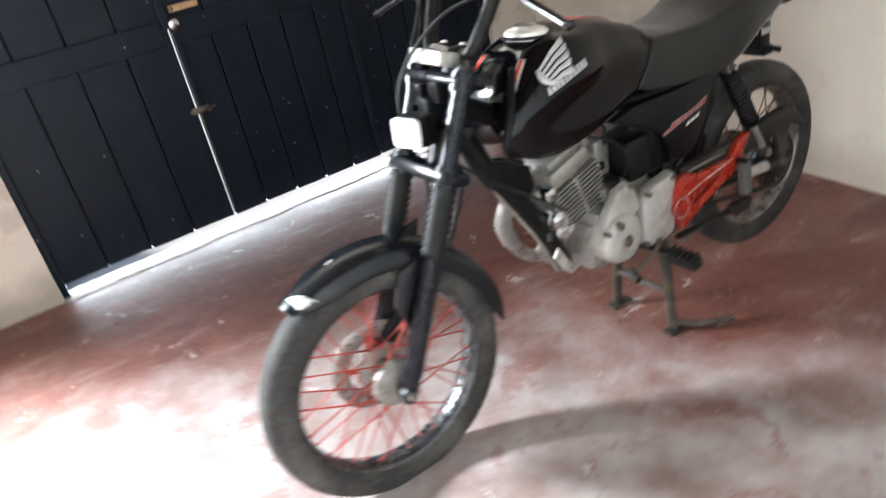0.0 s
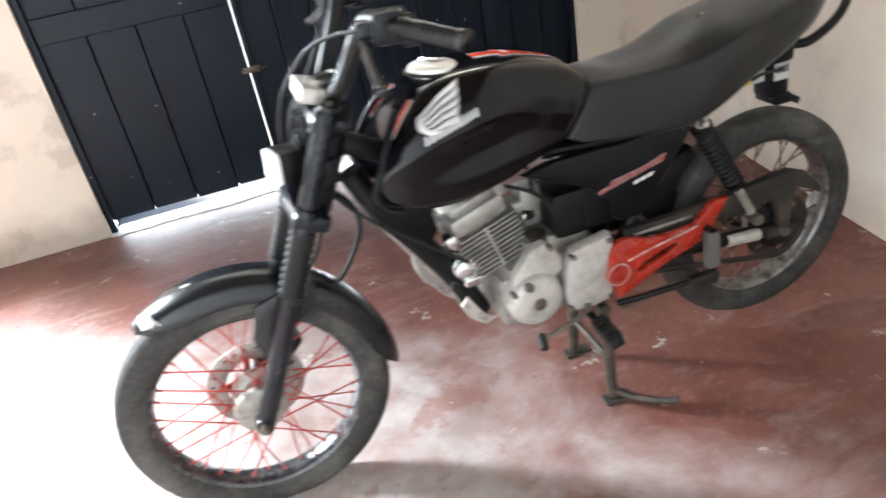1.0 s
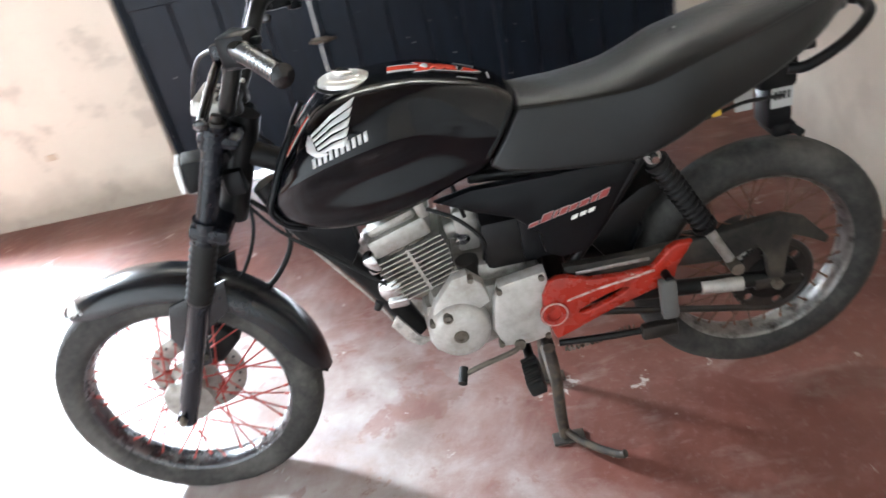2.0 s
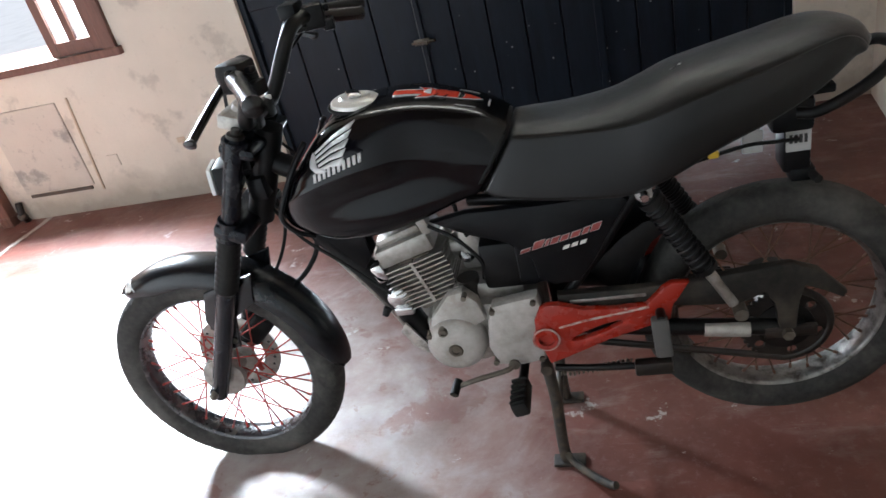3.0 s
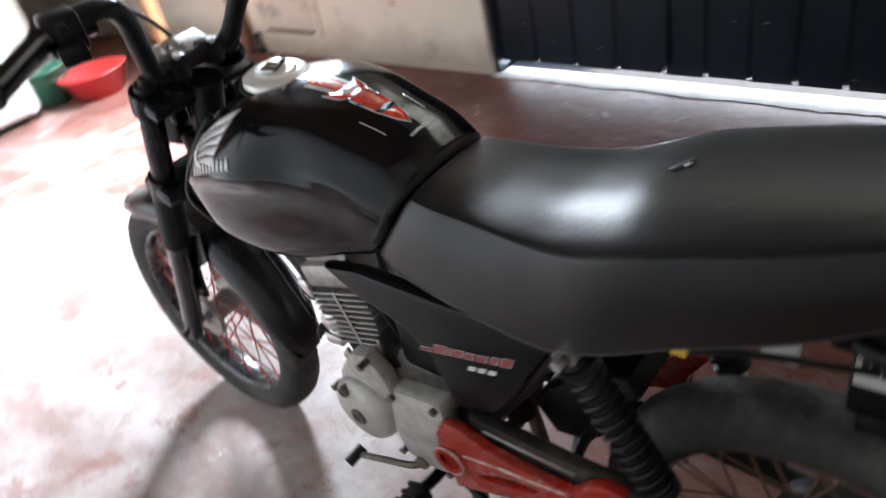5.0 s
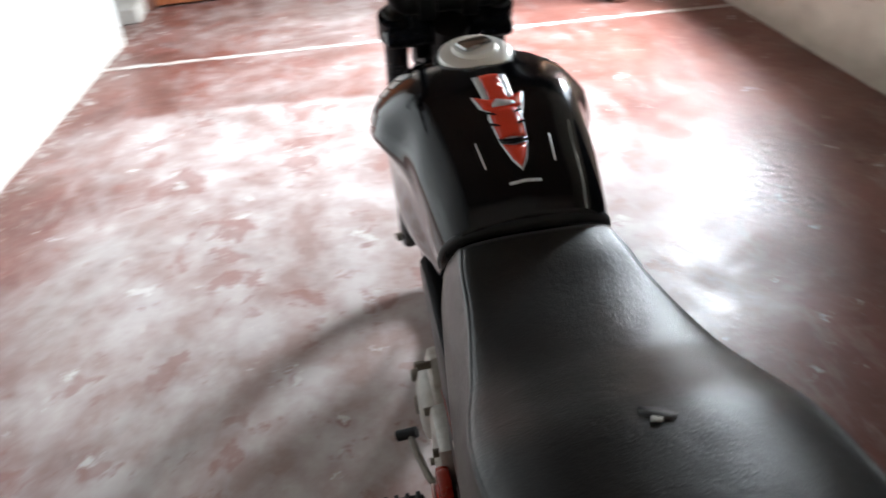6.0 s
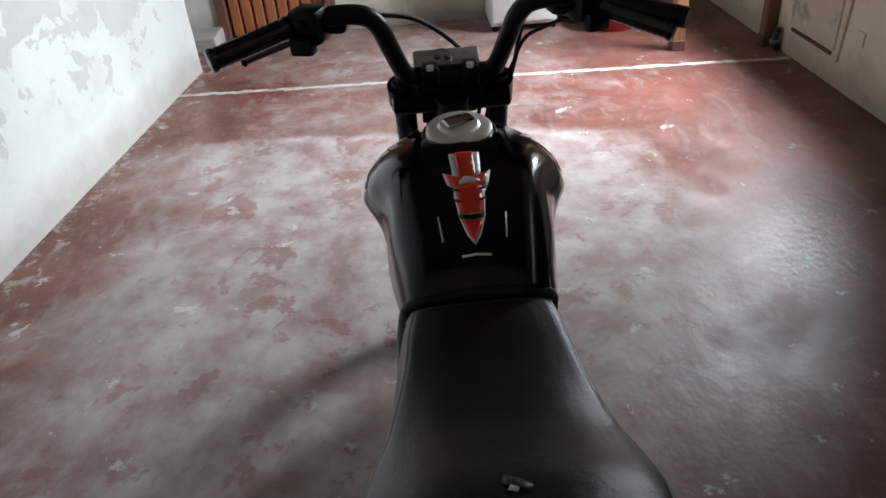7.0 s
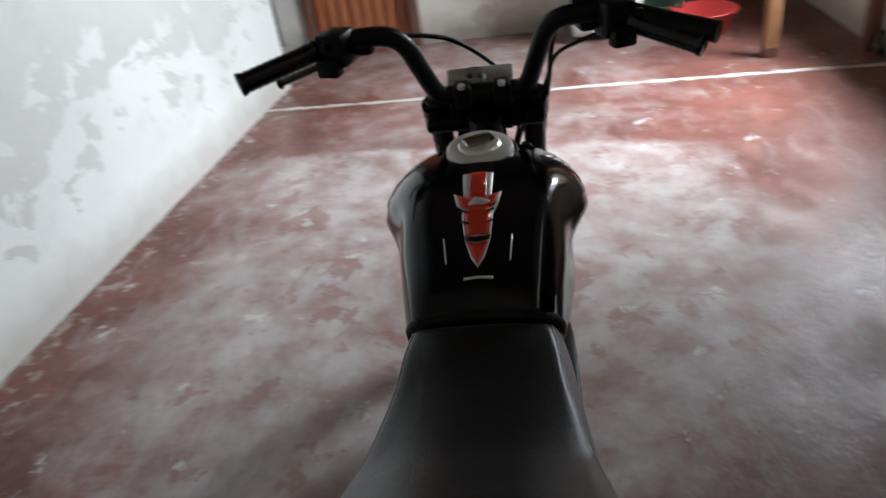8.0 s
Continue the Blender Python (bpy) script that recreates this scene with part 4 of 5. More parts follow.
for name, pts, r in (("clutch_cable", [(0.935, 0.165, 1.116), (0.962, 0.123, 1.112), (1.015, 0.045, 1.080), (1.070, -0.030, 1.000), (1.098, -0.060, 0.915), (1.100, -0.055, 0.85), (1.06, -0.02, 0.79), (0.98, 0.035, 0.70), (0.88, 0.06, 0.62), (0.78, 0.085, 0.54)], 0.0042),
                     ("throttle_cable", [(0.915, -0.215, 1.098), (0.932, -0.168, 1.078), (0.958, -0.132, 1.050), (0.998, -0.112, 0.985), (1.010, -0.075, 0.92), (0.95, -0.045, 0.86)], 0.0035),
                     ("brake_hose", [(0.925, -0.165, 1.140), (0.950, -0.132, 1.090), (1.005, -0.122, 1.00), (1.065, -0.115, 0.92), (1.085, -0.10, 0.80), (1.060, -0.085, 0.70), (1.095, -0.075, 0.60), (1.20, -0.085, 0.46), (1.235, -0.085, 0.40)], 0.0046),
                     ("speedo_cable", [(1.040, 0.0, 0.78), (1.000, -0.02, 0.72), (0.985, -0.055, 0.65), (1.005, -0.070, 0.585), (1.063, -0.045, 0.527), (1.12, -0.03, 0.53)], 0.0065)):
    part(name, tubed(smooth_path(pts, 7), r, 8), rubber, bike)

# ---- front fender ----
def fender(c, r, half, a0, a1, depth, steps=40):
    """A curved guard over the tyre with turned-down sides, of real thickness."""
    bm = bmesh.new()
    rows = []
    for k in range(steps + 1):
        t = k / steps
        a = radians(a0 + (a1 - a0) * t)
        tip = min(1.0, min(t, 1 - t) * 7) ** 0.5
        shape = [(-half, -depth * tip), (-half * 0.99, -depth * 0.5 * tip), (-half * 0.90, -0.008), (-half * 0.6, 0.004), (0, 0.009), (half * 0.6, 0.004), (half * 0.90, -0.008), (half * 0.99, -depth * 0.5 * tip), (half, -depth * tip)]
        outer = [bm.verts.new(c + Vector(((r + h) * math.cos(a), y * (0.55 + 0.45 * tip), (r + h) * math.sin(a)))) for y, h in shape]
        inner = [bm.verts.new(c + Vector(((r + h - 0.004) * math.cos(a), 0.93 * y * (0.55 + 0.45 * tip), (r + h - 0.004) * math.sin(a)))) for y, h in shape]
        rows.append(outer + inner[::-1])
    for p, q in zip(rows, rows[1:]):
        for k in range(len(p)):
            bm.faces.new((p[k], p[(k + 1) % len(p)], q[(k + 1) % len(p)], q[k]))
    bm.faces.new(rows[0]), bm.faces.new(rows[-1][::-1])
    return bm


guard = part("front_fender", fender(FRONT, 0.344, 0.062, 57, 181, 0.046), fender_black, bike, "dusty black plastic front fender", smooth="auto")
for s in (1, -1):
    part("fender_stay", plate([(1.262, 0.585), (1.120, 0.625), (1.140, 0.545), (1.205, 0.505), (1.225, 0.415), (1.262, 0.410), (1.290, 0.505)], s * 0.058, s * 0.068, 0.002), fender_black, guard, smooth="auto")
    part("fender_bolt", tubed([(1.232, s * 0.066, 0.437), (1.232, s * 0.074, 0.437)], 0.007, 8), dirty_steel, guard)

# ---- tank ----
tank_lines = [
    [(0.868, 0, 0.905), (0.815, 0, 0.958), (0.760, 0, 0.974), (0.690, 0, 0.979), (0.620, 0, 0.972), (0.545, 0, 0.953), (0.485, 0, 0.928), (0.446, 0, 0.897)],
    [(0.885, 0.060, 0.898), (0.830, 0.076, 0.945), (0.765, 0.088, 0.964), (0.690, 0.096, 0.968), (0.615, 0.090, 0.961), (0.545, 0.082, 0.940), (0.485, 0.077, 0.916), (0.448, 0.073, 0.889)],
    [(0.920, 0.104, 0.855), (0.865, 0.128, 0.892), (0.795, 0.141, 0.915), (0.715, 0.144, 0.926), (0.635, 0.121, 0.922), (0.565, 0.114, 0.902), (0.505, 0.105, 0.880), (0.466, 0.099, 0.860)],
    [(0.945, 0.116, 0.812), (0.885, 0.147, 0.846), (0.810, 0.160, 0.870), (0.725, 0.161, 0.885), (0.642, 0.132, 0.882), (0.572, 0.117, 0.862), (0.517, 0.112, 0.843), (0.480, 0.106, 0.828)],
    [(0.952, 0.113, 0.785), (0.893, 0.137, 0.800), (0.815, 0.139, 0.818), (0.730, 0.133, 0.832), (0.650, 0.124, 0.832), (0.588, 0.117, 0.818), (0.538, 0.110, 0.806), (0.503, 0.105, 0.797)],
    [(0.935, 0.106, 0.748), (0.876, 0.128, 0.735), (0.800, 0.135, 0.738), (0.722, 0.134, 0.745), (0.655, 0.127, 0.752), (0.602, 0.118, 0.760), (0.560, 0.109, 0.767), (0.530, 0.103, 0.770)],
    [(0.900, 0.070, 0.738), (0.850, 0.085, 0.712), (0.780, 0.092, 0.704), (0.710, 0.092, 0.714), (0.655, 0.088, 0.728), (0.605, 0.080, 0.745), (0.566, 0.072, 0.756), (0.538, 0.066, 0.762)],
    [(0.880, 0, 0.760), (0.840, 0, 0.745), (0.780, 0, 0.740), (0.710, 0, 0.742), (0.655, 0, 0.748), (0.605, 0, 0.755), (0.566, 0, 0.762), (0.540, 0, 0.768)],
]
tank = part("fuel_tank", skin(tank_lines, 5, 6, close=True, crease=3), gloss_black, bike, "glossy black fuel tank with red and silver graphics")
tank_tree = BVHTree.FromPolygons([v.co for v in tank.data.vertices], [p.vertices for p in tank.data.polygons])


def decal(name, outline, place, way, mat, parent, tree=tank_tree, lift=0.0012, cell=0.012):
    """A thin sticker: an outline in its own plane, laid along a way onto a surface."""
    bm = bmesh.new()
    vs = [bm.verts.new((x, y, 0)) for x, y in outline]
    edges = [bm.edges.new((vs[k], vs[(k + 1) % len(vs)])) for k in range(len(vs))]
    bmesh.ops.triangle_fill(bm, use_beauty=True, edges=edges)
    for _ in range(4):
        long = [e for e in bm.edges if e.calc_length() > cell]
        if not long:
            break
        bmesh.ops.subdivide_edges(bm, edges=long, cuts=1)
        bmesh.ops.triangulate(bm, faces=bm.faces)
    way = Vector(way).normalized()
    for v in bm.verts:
        start = place(v.co.x, v.co.y)
        hit, normal, _, _ = tree.ray_cast(start, way)
        if hit is None:
            hit, normal, _, _ = tree.find_nearest(start)
        if normal.dot(way) > 0:
            normal = -normal
        v.co = hit + normal * lift
    made = part(name, bm, mat, parent)
    thick = made.modifiers.new("thickness", "SOLIDIFY")
    thick.thickness, thick.offset = 0.0006, 0
    return made


def over(x, y):
    return Vector((x, y, 1.2))


# pale patch and dark spot that paint a reflection on the front fender's nose
guard_tree = BVHTree.FromPolygons([v.co for v in guard.data.vertices], [p.vertices for p in guard.data.polygons])
decal("nose_scuff", [(1.499, 0.000), (1.497, 0.030), (1.490, 0.050), (1.474, 0.058), (1.452, 0.060), (1.464, 0.048), (1.474, 0.030), (1.486, 0.010)], over, (0, 0, -1), white_decal, guard, guard_tree)
decal("nose_crack", [(1.489, 0.022), (1.487, 0.034), (1.482, 0.030), (1.484, 0.020)], over, (0, 0, -1), fender_black, guard, guard_tree, lift=0.0022)
# red stripe with pale edges down the top of the tank
DOWN = (0, 0, -1)
decal("stripe_edge", [(0.6745, 0.0224), (0.6147, 0.0198), (0.6147, -0.0198), (0.6745, -0.0224)], over, DOWN, silver_decal, tank)
decal("stripe", [(0.6753, 0.0132), (0.6114, 0.0119), (0.6114, -0.0119), (0.6753, -0.0132)], over, DOWN, red_decal, tank, lift=0.002)
decal("arrow_edge", [(0.6264, 0.0343), (0.6147, 0.0172), (0.6039, 0.0158), (0.5799, 0.0218), (0.5376, 0.0172), (0.5085, 0.0092), (0.4936, 0.0000), (0.5085, -0.0092), (0.5376, -0.0172), (0.5799, -0.0218), (0.6039, -0.0158), (0.6147, -0.0172), (0.6264, -0.0343), (0.5998, -0.0290), (0.5915, -0.0198), (0.5915, 0.0198), (0.5998, 0.0290)], over, DOWN, silver_decal, tank, lift=0.0016)
decal("arrow_head", [(0.6230, 0.0304), (0.6131, 0.0132), (0.6131, -0.0132), (0.6230, -0.0304), (0.5965, -0.0238), (0.5915, -0.0172), (0.5915, 0.0172), (0.5965, 0.0238)], over, DOWN, red_decal, tank, lift=0.0026)
decal("arrow_body", [(0.5932, 0.0172), (0.5666, 0.0185), (0.5417, 0.0158), (0.5417, -0.0158), (0.5666, -0.0185), (0.5932, -0.0172)], over, DOWN, red_decal, tank, lift=0.0030)
decal("arrow_tip", [(0.5334, 0.0149), (0.5102, 0.0073), (0.4977, 0.0000), (0.5102, -0.0073), (0.5334, -0.0149), (0.5284, 0.0000)], over, DOWN, red_decal, tank, lift=0.0026)
decal("arrow_gap", [(0.5417, 0.0178), (0.5342, 0.0158), (0.5292, 0.0000), (0.5342, -0.0158), (0.5417, -0.0178), (0.5376, 0.0000)], over, DOWN, gloss_black, tank, lift=0.0036)
decal("head_wing", [(0.6114, 0.004), (0.6056, -0.016), (0.6006, -0.018), (0.5965, -0.006), (0.5965, 0.012), (0.6015, 0.012)], over, DOWN, silver_decal, tank, lift=0.0034)
for s in (1, -1):
    for x in (0.5898, 0.570):
        decal("arrow_notch", [(x, s * 0.0225), (x - 0.006, s * 0.0115), (x - 0.009, s * 0.0100), (x - 0.0045, s * 0.0225)], over, DOWN, gloss_black, tank, lift=0.0040)
for s in (1, -1):
    decal("side_mark", [(0.545, s * 0.0445), (0.505, s * 0.0405), (0.505, s * 0.0428), (0.545, s * 0.0468)], over, DOWN, silver_decal, tank)
decal("name_bar", [(0.4835, 0.019), (0.4805, 0.019), (0.4805, -0.019), (0.4835, -0.019)], over, DOWN, silver_decal, tank)

# silver wing badge with a name bar below, on both flanks
for s in (1, -1):
    def flank(x, z, s=s):
        return Vector((x, s * 0.4, z + 0.091))
    aim = (0, -s, -0.365)
    for k in range(5):
        a = k / 4
        root = Vector((0.836 - 0.012 * a, 0.930 - 0.036 * a))
        tip = Vector((0.748 + 0.024 * a, 0.978 - 0.074 * a))
        at_root, at_tip = Vector((-0.003, -0.009)) * 0.30, Vector((0.006, -0.0185)) * 0.36
        mid = root.lerp(tip, 0.55) + Vector((0.003, 0.003))
        half = at_root.lerp(at_tip, 0.55)
        decal("wing_feather", [tuple(root - at_root), tuple(mid - half), tuple(tip - at_tip + Vector((-0.005, 0.004))), tuple(tip + at_tip), tuple(mid + half), tuple(root + at_root)], flank, aim, silver_decal, tank)
    decal("wing_root", [(0.848, 0.916), (0.841, 0.934), (0.834, 0.926), (0.829, 0.900), (0.806, 0.891), (0.814, 0.886), (0.834, 0.888), (0.848, 0.902)], flank, aim, silver_decal, tank, lift=0.0018)
    for k in range(5):
        x, z = 0.8435 - 0.0237 * k, 0.868 + 0.0068 * k
        for d in (0.0, 0.0118):
            u, w = x - d, z + 0.0034 * d / 0.0118
            decal("name_bar", [(u, w - 0.001), (u - 0.0015, w + 0.0185), (u - 0.0085, w + 0.0205), (u - 0.0070, w + 0.001)], flank, aim, silver_decal, tank)
    # stripe on the front shoulder
    decal("shoulder_edge", [(0.840, s * 0.058), (0.900, s * 0.078), (0.896, s * 0.098), (0.836, s * 0.078)], over, DOWN, silver_decal, tank)
    decal("shoulder_stripe", [(0.840, s * 0.063), (0.899, s * 0.083), (0.897, s * 0.093), (0.838, s * 0.073)], over, DOWN, red_decal, tank, lift=0.002)
    part("tank_trim", tubed(smooth_path([(0.872, s * 0.070, 0.930), (0.905, s * 0.098, 0.885), (0.940, s * 0.118, 0.825), (0.958, s * 0.120, 0.785), (0.940, s * 0.112, 0.745), (0.905, s * 0.10, 0.722)], 5), 0.0085, 8, flat=0.7), side_black, tank, "black plastic edge trim")

cap_m = Matrix.Translation((0.762, 0, 0.976)) @ Matrix.Rotation(radians(-6), 4, "Y")
cap = bmesh.new()
turned(cap, ((0.0, 0.014), (0.030, 0.014), (0.034, 0.010), (0.046, 0.009), (0.052, 0.005), (0.054, -0.004), (0.054, -0.012)), (0, 0, 0), 40, "z")
bmesh.ops.transform(cap, matrix=cap_m, verts=cap.verts)
part("fuel_cap", cap, cap_metal, tank, "chrome fuel filler cap with key flap", smooth="auto")
part("key_flap", boxed((-0.012, -0.024, 0.013), (0.016, 0.024, 0.022), 0.005, cap_m @ Matrix.Rotation(radians(25), 4, "Z")), chrome, bike, "chrome key flap", smooth="auto")
part("cap_seal", tubed([cap_m @ Vector((0.057 * math.cos(2 * math.pi * k / 32), 0.057 * math.sin(2 * math.pi * k / 32), -0.006)) for k in range(33)], 0.004, 6), rubber, bike)

# ---- seat ----
# stations from front to rear: x and height of the middle, then the welt where top meets side, then the lower edge
seat_middle = [(0.436, 0.886), (0.395, 0.885), (0.330, 0.882), (0.240, 0.894), (0.178, 0.914), (0.122, 0.935), (0.060, 0.947), (-0.030, 0.964), (-0.110, 0.978), (-0.165, 0.981), (-0.205, 0.966), (-0.226, 0.938)]
seat_welt = [(0.440, 0.085, 0.877), (0.400, 0.092, 0.875), (0.333, 0.098, 0.873), (0.240, 0.114, 0.876), (0.178, 0.128, 0.889), (0.122, 0.134, 0.908), (0.060, 0.130, 0.924), (-0.030, 0.121, 0.944), (-0.105, 0.107, 0.963), (-0.155, 0.088, 0.969), (-0.190, 0.064, 0.955), (-0.210, 0.050, 0.932)]
seat_hem = [(0.513, 0.103, 0.774), (0.473, 0.113, 0.757), (0.352, 0.127, 0.743), (0.235, 0.137, 0.739), (0.172, 0.141, 0.758), (0.118, 0.140, 0.782), (0.060, 0.136, 0.811), (-0.030, 0.127, 0.846), (-0.100, 0.113, 0.878), (-0.145, 0.095, 0.902), (-0.178, 0.074, 0.920), (-0.192, 0.062, 0.922)]


def seat_top(k, drop=0.0):
    return [(a[0] + (b[0] - a[0]) * k * k, b[1] * k, a[1] - drop + (b[2] - a[1]) * k ** 2.6) for a, b in zip(seat_middle, seat_welt)]


def seat_side(k, swell):
    return [(b[0] + (c[0] - b[0]) * k, b[1] + (c[1] - b[1]) * k + swell, b[2] + (c[2] - b[2]) * k) for b, c in zip(seat_welt, seat_hem)]


seat_lines = [seat_top(0.0), seat_top(0.3), seat_top(0.6), seat_top(0.84), seat_top(0.95), seat_top(1.0, 0.0013), seat_side(0.06, 0.004), seat_side(0.4, 0.008), seat_side(0.75, 0.005), seat_side(1.0, 0.0),
              [(x - 0.004, 0.5 * y, z - 0.003) for x, y, z in seat_hem], [(x - 0.006, 0.0, z - 0.003) for x, y, z in seat_hem]]
seat = part("seat", skin(seat_lines, 4, 5, close=True, crease=9), vinyl, bike, "long black vinyl seat with a small tear")
seat_tree = BVHTree.FromPolygons([v.co for v in seat.data.vertices], [p.vertices for p in seat.data.polygons])
# black strip puts the gap's shade behind the tank
part("seat_seam", tubed(smooth_path([(0.524, -0.098, 0.788), (0.497, -0.101, 0.822), (0.474, -0.095, 0.856), (0.454, -0.072, 0.882), (0.449, 0.0, 0.890), (0.454, 0.072, 0.882), (0.474, 0.095, 0.856), (0.497, 0.101, 0.822), (0.524, 0.098, 0.788)], 5), 0.0085, 8), rubber, seat, "black strip standing in for the shaded gap behind the tank")
decal("tear", [(0.124, 0.010), (0.118, -0.004), (0.108, -0.014), (0.102, -0.010), (0.108, 0.002), (0.114, 0.012)], over, DOWN, dark_ink, seat, seat_tree)
decal("torn_foam", [(0.110, 0.005), (0.106, -0.002), (0.101, 0.000), (0.104, 0.008)], over, DOWN, grey_label, seat, seat_tree, 0.0018)
# ---- side covers ----
for s in (1, -1):
    cover = part("side_cover", plate([(0.640, 0.728), (0.560, 0.742), (0.400, 0.738), (0.248, 0.742), (0.228, 0.722), (0.262, 0.670), (0.310, 0.590), (0.345, 0.545), (0.400, 0.540), (0.432, 0.560), (0.440, 0.610), (0.485, 0.655), (0.560, 0.690)], s * 0.095, s * 0.124, 0.010), side_black, bike, "black plastic side cover", smooth="auto")
    # plain slanted bars stand for the model mark, with small white ones under its end
    for x, wide, tall in ((0.462, 0.022, 0.010), (0.436, 0.024, 0.020), (0.409, 0.009, 0.017), (0.397, 0.018, 0.017), (0.376, 0.018, 0.015), (0.354, 0.020, 0.015), (0.330, 0.014, 0.017), (0.313, 0.020, 0.019)):
        z, lean = 0.629 + 0.225 * (0.462 - x), 0.45 * tall
        for inset, lo, hi, mat in ((0.0, 0.1243, 0.1250, mark_pale), (0.0014, 0.1248, 0.1256, mark_red)):
            part("model_mark", plate([(x - inset, z + inset), (x - lean - inset, z + tall - inset), (x - lean - wide + inset, z + tall + 0.225 * wide - inset), (x - wide + inset, z + 0.225 * wide + inset)], s * lo, s * hi, 0), mat, cover, smooth=False)
    for x, z in ((0.372, 0.629), (0.354, 0.633), (0.336, 0.637)):
        part("mark_bar", plate([(x, z), (x - 0.004, z + 0.009), (x - 0.017, z + 0.012), (x - 0.013, z + 0.003)], s * 0.1245, s * 0.1258, 0), white_decal, cover, smooth=False)

# ---- frame ----
def bar(name, pts, r, mat, parent=bike, label="", sides=12, flat=1.0):
    return part(name, tubed(smooth_path(pts, 5), r, sides, flat=flat), mat, parent, label, smooth="auto")


bar("down_tube", [(0.985, 0, 0.80), (0.935, 0, 0.680), (0.865, 0, 0.580), (0.798, 0, 0.465), (0.748, 0, 0.345)], 0.029, frame_black, label="black frame down tube, scratched")
bar("worn_tube_edge", [(0.955, 0.012, 0.672), (0.893, 0.012, 0.566), (0.826, 0.012, 0.451), (0.776, 0.012, 0.335)], 0.0035, worn_steel, label="bare metal worn along the tube", sides=8)
bar("backbone", [(0.985, 0, 0.87), (0.85, 0, 0.80), (0.65, 0, 0.775), (0.50, 0, 0.735), (0.42, 0, 0.60), (0.40, 0, 0.40)], 0.026, frame_black)
for s in (1, -1):
    bar("seat_rail", [(0.56, s * 0.05, 0.735), (0.40, s * 0.090, 0.742), (0.20, s * 0.100, 0.762), (0.06, s * 0.080, 0.820), (-0.10, s * 0.060, 0.885), (-0.17, s * 0.04, 0.915)], 0.0125, frame_black)
    bar("lower_tube", [(0.205, s * 0.105, 0.745), (0.30, s * 0.095, 0.60), (0.40, s * 0.085, 0.46), (0.43, s * 0.075, 0.34)], 0.0125, frame_black)
    part("engine_plate", plate([(0.785, 0.420), (0.745, 0.352), (0.715, 0.335), (0.748, 0.322), (0.776, 0.345), (0.803, 0.395)], s * 0.032, s * 0.040, 0.002), worn_steel, bike, smooth="auto")
    part("gusset", plate([(0.985, 0.735), (0.875, 0.700), (0.828, 0.668), (0.822, 0.615), (0.852, 0.570), (0.945, 0.660)], s * 0.018, s * 0.026, 0.003), side_black, bike, smooth="auto")
    bar("grab_rail", [(-0.085, s * 0.085, 0.838), (-0.12, s * 0.098, 0.842), (-0.19, s * 0.092, 0.872), (-0.250, s * 0.060, 0.905), (-0.268, 0, 0.915)], 0.0110, frame_black, label="black tubular grab rail")

# swingarm and chain
for s in (1, -1):
    arm = bar("swingarm", [(0.435, s * 0.090, 0.420), (0.25, s * 0.098, 0.396), (0.05, s * 0.100, 0.374), (-0.10, s * 0.100, 0.360)], 0.019, frame_black, label="black swingarm")
    part("chain_adjuster", boxed((-0.125, s * 0.113 - 0.006, 0.346), (-0.02, s * 0.113 + 0.006, 0.374), 0.003), oily_black, arm, "grimy chain adjuster", smooth="auto")
    part("adjuster_sleeve", tubed([(0.100, s * 0.108, 0.379), (0.008, s * 0.112, 0.371)], 0.0165, 14), silver_paint if s > 0 else frame_black, arm, smooth="auto")
    part("axle_nut", tubed([(REAR.x, s * 0.112, REAR.z), (REAR.x, s * 0.132, REAR.z)], 0.013, 6), dirty_steel, arm, smooth=False)
chain_path = []
for k in range(24):
    a = radians(90 + 180 * k / 23)
    chain_path.append(REAR + Vector((0.090 * math.cos(a), 0.0905, 0.090 * math.sin(a))))
for k in range(14):
    a = radians(-90 + 180 * k / 13)
    chain_path.append(Vector((0.480 + 0.040 * math.cos(a), 0.0905, 0.430 + 0.040 * math.sin(a))))
part("chain", tubed(chain_path + chain_path[:1], 0.0065, 8, flat=1.4), oily_black, bike, "oily drive chain")
guard_rows = plate([(0.400, 0.515), (0.230, 0.512), (0.090, 0.518), (0.004, 0.528), (-0.070, 0.535), (-0.123, 0.513), (-0.177, 0.454), (-0.170, 0.440), (-0.130, 0.463), (-0.098, 0.478), (-0.088, 0.440), (-0.082, 0.372), (-0.050, 0.372), (-0.040, 0.440), (-0.020, 0.470), (0.028, 0.448), (0.106, 0.455), (0.250, 0.466), (0.400, 0.472)], 0.100, 0.124, 0.005)
part("chain_guard", guard_rows, dusty_guard, bike, "dusty black chain guard", smooth="auto")
part("guard_strip", boxed((0.215, 0.1235, 0.492), (0.375, 0.1265, 0.500), 0.001), dull_chrome, bike)

# red footrest hangers
hole = [(0.325 + 0.056 * math.cos(a) - 0.003 * math.sin(a), 0.428 - 0.019 * math.cos(a) + 0.0105 * math.sin(a)) for a in (2 * math.pi * k / 18 for k in range(18))]
